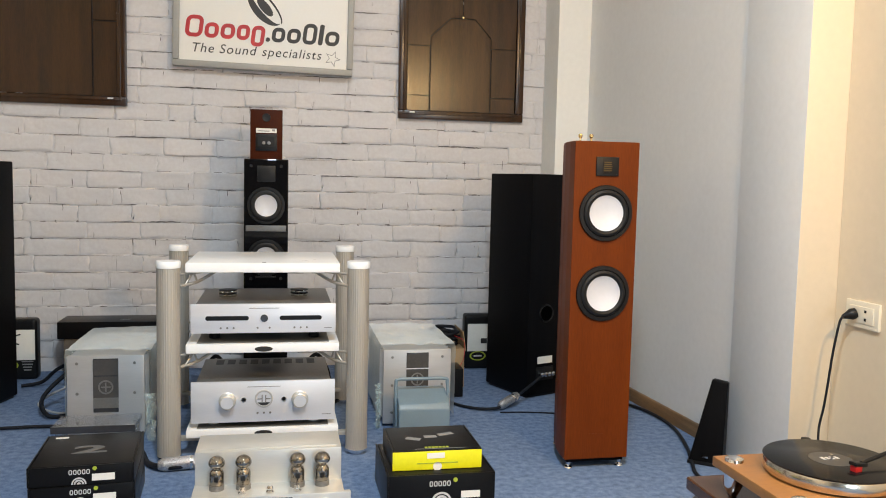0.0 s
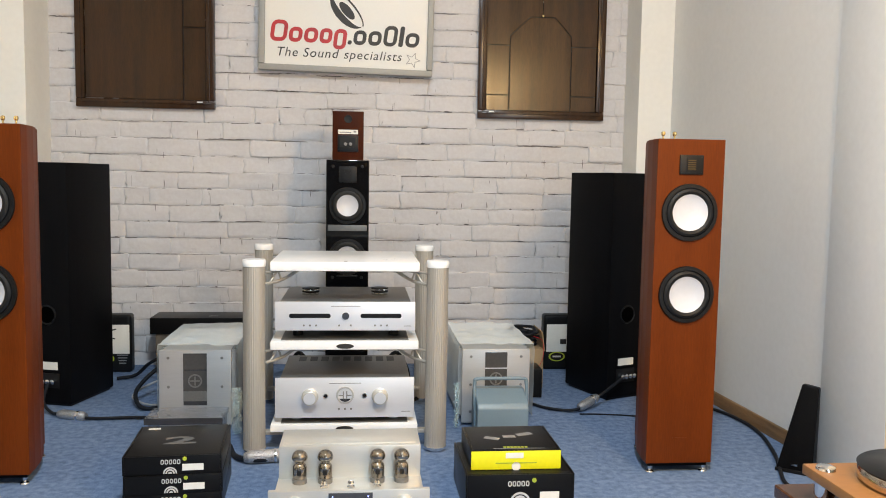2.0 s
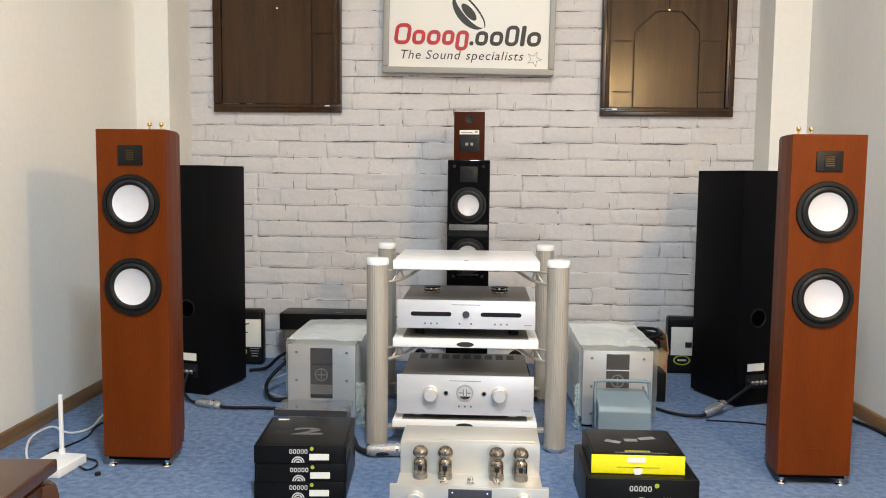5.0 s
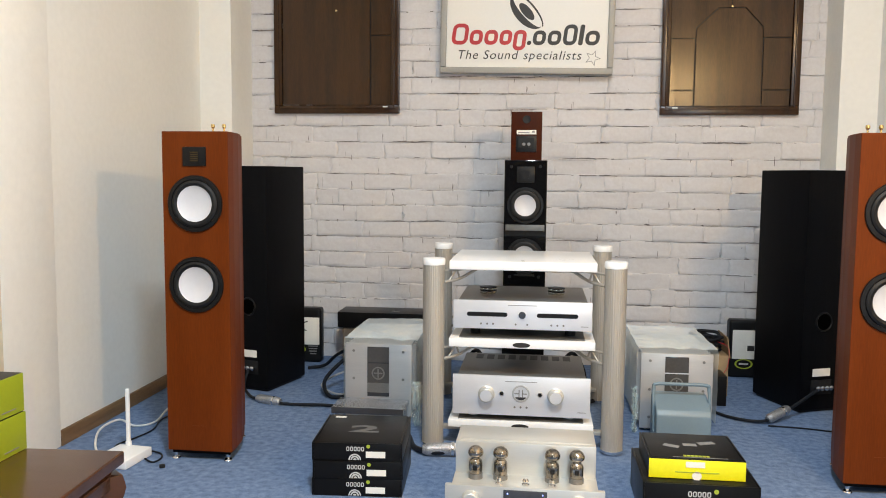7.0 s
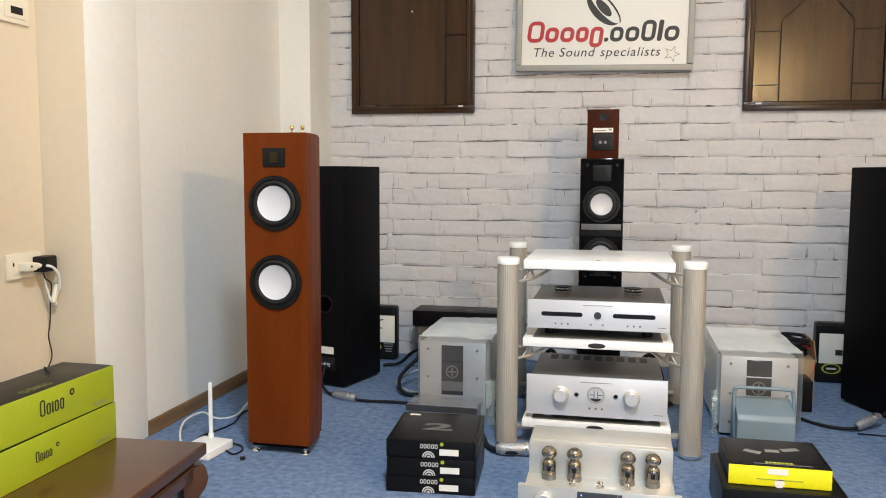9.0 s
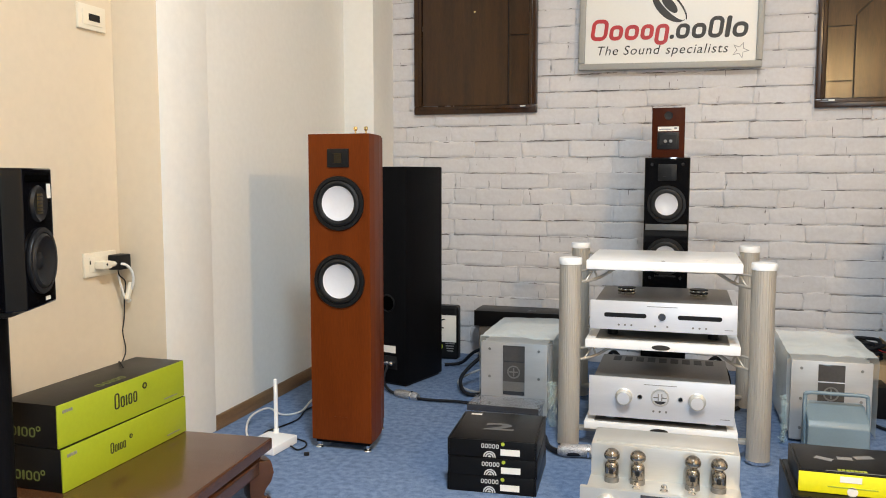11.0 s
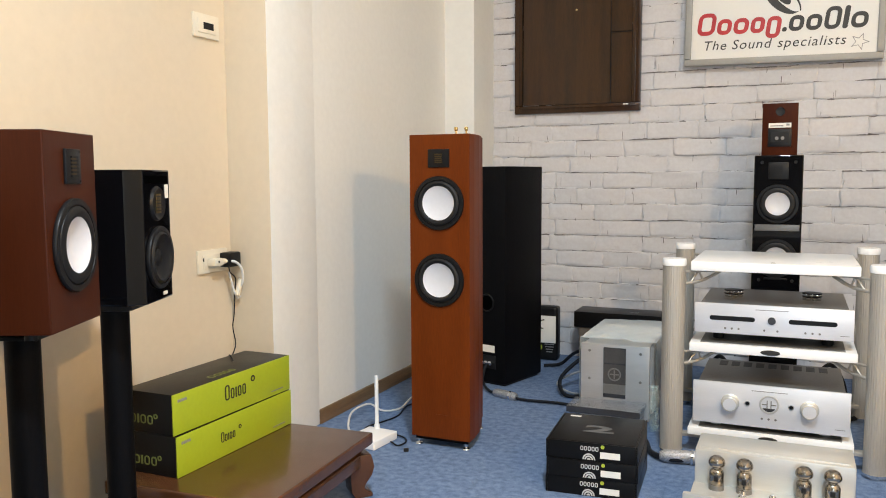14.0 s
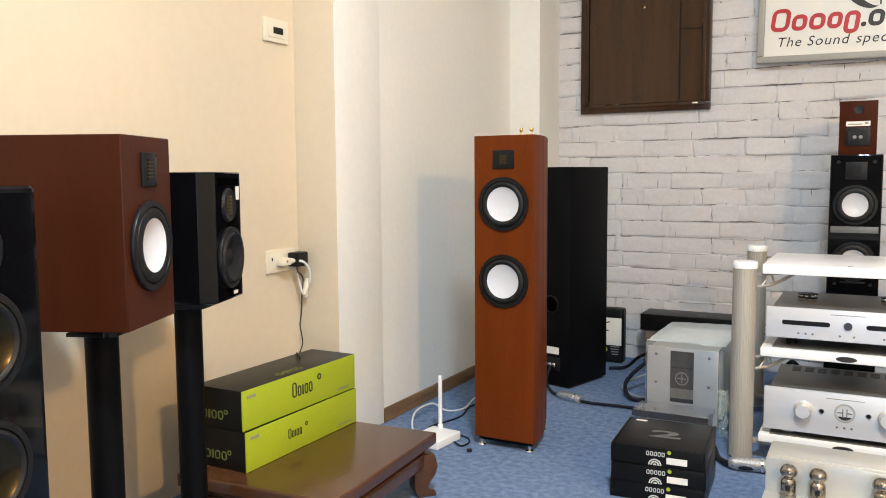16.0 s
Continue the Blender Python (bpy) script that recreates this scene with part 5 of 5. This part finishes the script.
# tail of the wrap beside the rack: a sheet folded into small sharp facets
bm = bmesh.new()
rng = random.Random(31)
cols = []
for i in range(13):
    cols.append([bm.verts.new((0.010 * math.sin(i * 1.9 + j * 0.4) + rng.uniform(-0.004, 0.004) - 0.014 + 0.0022 * i, 0.020 * noise.noise((i * 0.9, j * 0.8, 7)) + rng.uniform(-0.007, 0.007), 0.0075 * j + 0.002 + rng.uniform(0, 0.003))) for j in range(24)])
for a, b in zip(cols, cols[1:]):
    for j in range(23):
        bm.faces.new((a[j], a[j + 1], b[j + 1]))
        bm.faces.new((a[j], b[j + 1], b[j]))
tail = solid("wrap_tail", bm, film("shiny_wrap", 0.02, 0.07, 160.0, 0.4, 0.15), "crumpled tail of clear bubble wrap on the carpet", "wrapping", "wrap tails", m=pose(-0.392, 2.97, 0))
for p in tail.data.polygons:
    p.use_smooth = False
copy_thing(tail, pose(0.425, 3.02, 0, 0, 0, 70))

# ---- right corner: small speaker, table and turntable ----
desk = thing("desk_speaker", pose(1.515, 2.515, 0, 0, 0, -38), "small black tapered desk speaker on the carpet", "loudspeaker")
bm = bmesh.new()
lo = [bm.verts.new(p) for p in ((-0.055, -0.05, 0.010), (0.055, -0.05, 0.010), (0.055, 0.05, 0.010), (-0.055, 0.05, 0.010))]
hi = [bm.verts.new(p) for p in ((0.004, 0.0, 0.292), (0.056, 0.0, 0.285), (0.056, 0.05, 0.278), (0.004, 0.05, 0.285))]
bm.faces.new(lo[::-1]), bm.faces.new(hi)
for i in range(4):
    bm.faces.new((lo[i], lo[(i + 1) % 4], hi[(i + 1) % 4], hi[i]))
bmesh.ops.bevel(bm, geom=bm.edges[:], offset=0.006, segments=3, profile=0.6, affect="EDGES")
part("cabinet", bm, BLACKASH, desk)
part("base", cube((0, 0, 0.006), (0.118, 0.108, 0.012), 0.004), PLASTIC, desk)
part("badge", cube((0.0, -0.053, 0.03), (0.02, 0.002, 0.006)), CHROME, desk)

low_table(pose(1.425, 1.615, 0), 0.62, 0.62, 0.185, "low dark red-brown rosewood table under the turntable")
TT = pose(1.338, 1.655, 0.185)
deck = thing("turntable", TT, "turntable with a honey wood plinth and silver platter", "turntable")
for x, y in ((-0.175, 0.125), (0.185, 0.135), (-0.175, -0.14), (0.185, -0.14)):
    f = part("foot", lathe([(0, 0), (0.008, 0), (0.012, 0.004), (0.024, 0.030), (0.024, 0.066), (0, 0.066)], 28, pose(x, y, 0)), CHROME, deck)
    part("foot_cap", lathe([(0, 0.012), (0.012, 0.011), (0.022, 0.006), (0.024, 0)], 28, pose(x, y, 0.091)), CHROME, f)
part("plinth", cube((0.003, -0.002, 0.078), (0.425, 0.34, 0.025), 0.003), PLINTHWOOD, deck, "honey-coloured wood plinth")
part("platter", lathe([(0, 0.091), (0.138, 0.091), (0.148, 0.096), (0.150, 0.102), (0.150, 0.122), (0.147, 0.126), (0, 0.126)], 72), PLATTER, deck, "polished aluminium platter")
part("record", lathe([(0, 0.1265), (0.151, 0.1265), (0.152, 0.1285), (0.150, 0.1300), (0.056, 0.1296), (0.053, 0.1300), (0, 0.1300)], 72), VINYL, deck, "black vinyl record")
part("record_label", lathe([(0, 0.1306), (0.050, 0.1306), (0.050, 0.1300)], 40), material("dark_label", (0.06, 0.058, 0.055), 0.4, scale=30), deck, "dark grey record label")
for i in range(4):
    part("label_bar", cube((-0.018 + 0.012 * i, 0.006, 0.131), (0.008, 0.018 - 0.003 * (i % 2), 0.0006)), INKWHITE, deck)
part("spindle", lathe([(0, 0.130), (0.0035, 0.130), (0.0035, 0.142), (0, 0.143)], 14), CHROME, deck)
arm = part("tonearm", tube([(0.21, -0.02, 0.165), (0.12, -0.045, 0.158), (0.02, -0.075, 0.146)], 0.0048, 12, 6), PLASTIC, deck, "black tonearm")
part("headshell", cube((0, 0, 0), (0.04, 0.02, 0.008), 0.002, 2, pose(0.010, -0.078, 0.146, 0, 8, 15)), PLASTIC, arm)
part("cartridge", cube((0, 0, 0), (0.022, 0.016, 0.014), 0.002, 2, pose(0.004, -0.080, 0.1365, 0, 0, 15)), REDPART, arm, "red cartridge")
part("arm_pivot", lathe([(0, 0.091), (0.026, 0.091), (0.026, 0.12), (0.016, 0.125), (0.016, 0.17), (0, 0.172)], 28, pose(0.205, -0.02, 0)), PLASTIC, arm)
part("motor_pulley", lathe([(0, 0.091), (0.02, 0.091), (0.02, 0.105), (0.012, 0.106), (0.012, 0.128), (0, 0.13)], 28, pose(0.045, 0.158, 0)), PLASTIC, deck)

# ---- bricks of the rear wall, last ----
rng = random.Random(11)
COURSE, LENGTH, JOINT = 0.0813, 0.245, 0.0036
START = 0.0130     # the lowest course is cut by the floor


def brick_mesh(seed, length):
    """A hand-laid painted brick: a dished, uneven face with soft edges."""
    r = random.Random(seed)
    bm = bmesh.new()
    us = [-1, -0.965, -0.86, -0.45, 0.0, 0.45, 0.86, 0.965, 1]
    vs = [-1, -0.88, -0.58, 0.1, 0.66, 0.9, 1]
    nx, nz = len(us) - 1, len(vs) - 1
    hx, hz = length / 2 + 0.002, COURSE / 2 + 0.001
    lean = r.uniform(-0.0022, 0.0022)
    # paint has filled some of the joints along each side of the brick
    fill = {side: [r.choice((-0.0056, -0.0048, -0.0036, -0.001, 0.0022)) + r.uniform(-0.0006, 0.0006) for _ in range(3)] for side in ("low", "top")}
    ends = (r.choice((-0.0058, -0.0054, -0.0046, -0.001)), r.choice((-0.0058, -0.0054, -0.0048, -0.002)))
    rows = []
    for k, v in enumerate(vs):
        row = []
        for i, u in enumerate(us):
            ring = min(k, nz - k)
            x = hx * u + r.uniform(-0.0055, 0.0055)
            z = hz * v + r.uniform(-0.0040, 0.0040)
            deep = fill["low" if v < 0 else "top"][min(2, i // 3)]
            y = (deep, min(-0.0036, deep - 0.001), -0.0056, -0.0060)[ring] + r.uniform(-0.0019, 0.0019) + lean * v
            if i in (0, nx):
                y = max(y, ends[i > 0])
            if i in (0, nx) and k in (0, nz):
                x, z = x * 0.985, z * 0.94
            row.append(bm.verts.new((x, y, z)))
        rows.append(row)
    for a, b in zip(rows, rows[1:]):
        for i in range(nx):
            bm.faces.new((a[i], a[i + 1], b[i + 1], b[i]))
    edge = rows[0] + [row[-1] for row in rows[1:-1]] + rows[-1][::-1] + [row[0] for row in rows[1:-1]][::-1]
    back = [bm.verts.new((v.co.x, 0.012, v.co.z)) for v in edge]
    for i in range(len(edge)):
        j = (i + 1) % len(edge)
        bm.faces.new((edge[j], edge[i], back[i], back[j]))
    bmesh.ops.recalc_face_normals(bm, faces=bm.faces)
    me = bpy.data.meshes.new("brick")
    bm.to_mesh(me)
    bm.free()
    me.materials.append(BRICK)
    me.shade_smooth()
    return me


stock = [brick_mesh(100 + i, LENGTH - JOINT) for i in range(16)]
halves = [brick_mesh(200 + i, LENGTH / 2 - JOINT) for i in range(5)]
X0, X1 = -1.44, 1.40
high = bmesh.new()
for row in range(38):
    z = (row + 0.5) * COURSE - START
    x = X0 - (0.0 if row % 2 else LENGTH / 2) - rng.uniform(0, 0.07)
    while x < X1:
        short = rng.random() < 0.12
        length = LENGTH / 2 if short else LENGTH
        me = rng.choice(halves if short else stock)
        if x + length > X0 - 0.02 and x < X1 + 0.02:
            m = pose(x + length / 2, BACK - 0.001 + rng.uniform(-0.003, 0.003), z + rng.uniform(-0.0035, 0.0035), rng.uniform(-1.0, 1.0), rng.uniform(-0.7, 0.7), rng.uniform(-0.5, 0.5)) @ Matrix.Diagonal((rng.choice((-1, 1)), rng.uniform(0.45, 1.05), 1, 1))
            if row < 26:
                ob = new("brick", me)
                ob.parent = brick_wall
                ob.matrix_local = m
            elif row * COURSE < CEILING - 0.1:
                known = len(high.verts)
                high.from_mesh(me)
                high.verts.ensure_lookup_table()
                bmesh.ops.transform(high, matrix=m, verts=high.verts[known:])
        x += length
bmesh.ops.recalc_face_normals(high, faces=high.faces)
upper = link("upper_bricks", high, BRICK)
upper.parent = brick_wall
tagged(upper, "white-painted bricks of the high courses", "", "", "stuff")

# dark gaps here and there in the joints, too small to count
bm = bmesh.new()
rng = random.Random(23)


def gap(x, z, length, height, upright=False):
    k = max(3, int(length / 0.012))
    top, low = [], []
    drift = 0.0
    for i in range(k + 1):
        u = length * i / k
        taper = math.sin(math.pi * (0.06 + 0.88 * i / k)) ** 0.5
        drift += rng.uniform(-0.0008, 0.0008)
        a, b = drift + height * taper * rng.uniform(0.3, 1.0), drift - height * taper * rng.uniform(0.1, 0.4)
        for v, out in ((a, top), (b, low)):
            p = (x + v, z + u) if upright else (x + u, z + v)
            out.append(bm.verts.new((p[0], BACK - 0.0068, p[1])))
    for i in range(k):
        bm.faces.new((low[i], low[i + 1], top[i + 1], top[i]))


for row in range(0, 25):
    z = row * COURSE - START + COURSE
    x = X0 + rng.uniform(0, 0.15)
    while x < X1 - 0.2:
        length = rng.choice((0.008, 0.015, 0.03, 0.05, 0.08, 0.12, 0.2)) * rng.uniform(0.7, 1.2)
        gap(x, z + rng.uniform(-0.002, 0.001), length, rng.choice((0.002, 0.0028, 0.004, 0.0066)))
        if rng.random() < 0.25:
            gap(x + rng.uniform(0, length), z + rng.choice((0.004, -0.03)), rng.uniform(0.012, 0.05), rng.uniform(0.0018, 0.0045), True)
        x += length + rng.uniform(0.01, 0.15)
cracks = link("crack", bm, CRACK)
cracks.parent = brick_wall
tagged(cracks, "dark open joints between painted bricks", "", "", "stuff")
# broken grey lines along most joints, behind the dark gaps
bm = bmesh.new()
for row in range(0, 25):
    z = row * COURSE - START + COURSE
    x = X0
    while x < X1 - 0.05:
        length = min(rng.uniform(0.04, 0.3), X1 - x)
        gap(x, z + rng.uniform(-0.003, 0.002), length, rng.uniform(0.0018, 0.0050))
        if rng.random() < 0.5:
            gap(x + length * 0.5, z + 0.008, rng.uniform(0.02, 0.06), rng.uniform(0.002, 0.004), True)
        x += length + rng.uniform(0.0, 0.24)
for v in bm.verts:
    v.co.y += 0.0005
lines = link("joint_line", bm, JOINTGREY)
lines.parent = brick_wall
tagged(lines, "thin grey lines along the painted joints", "", "", "stuff")
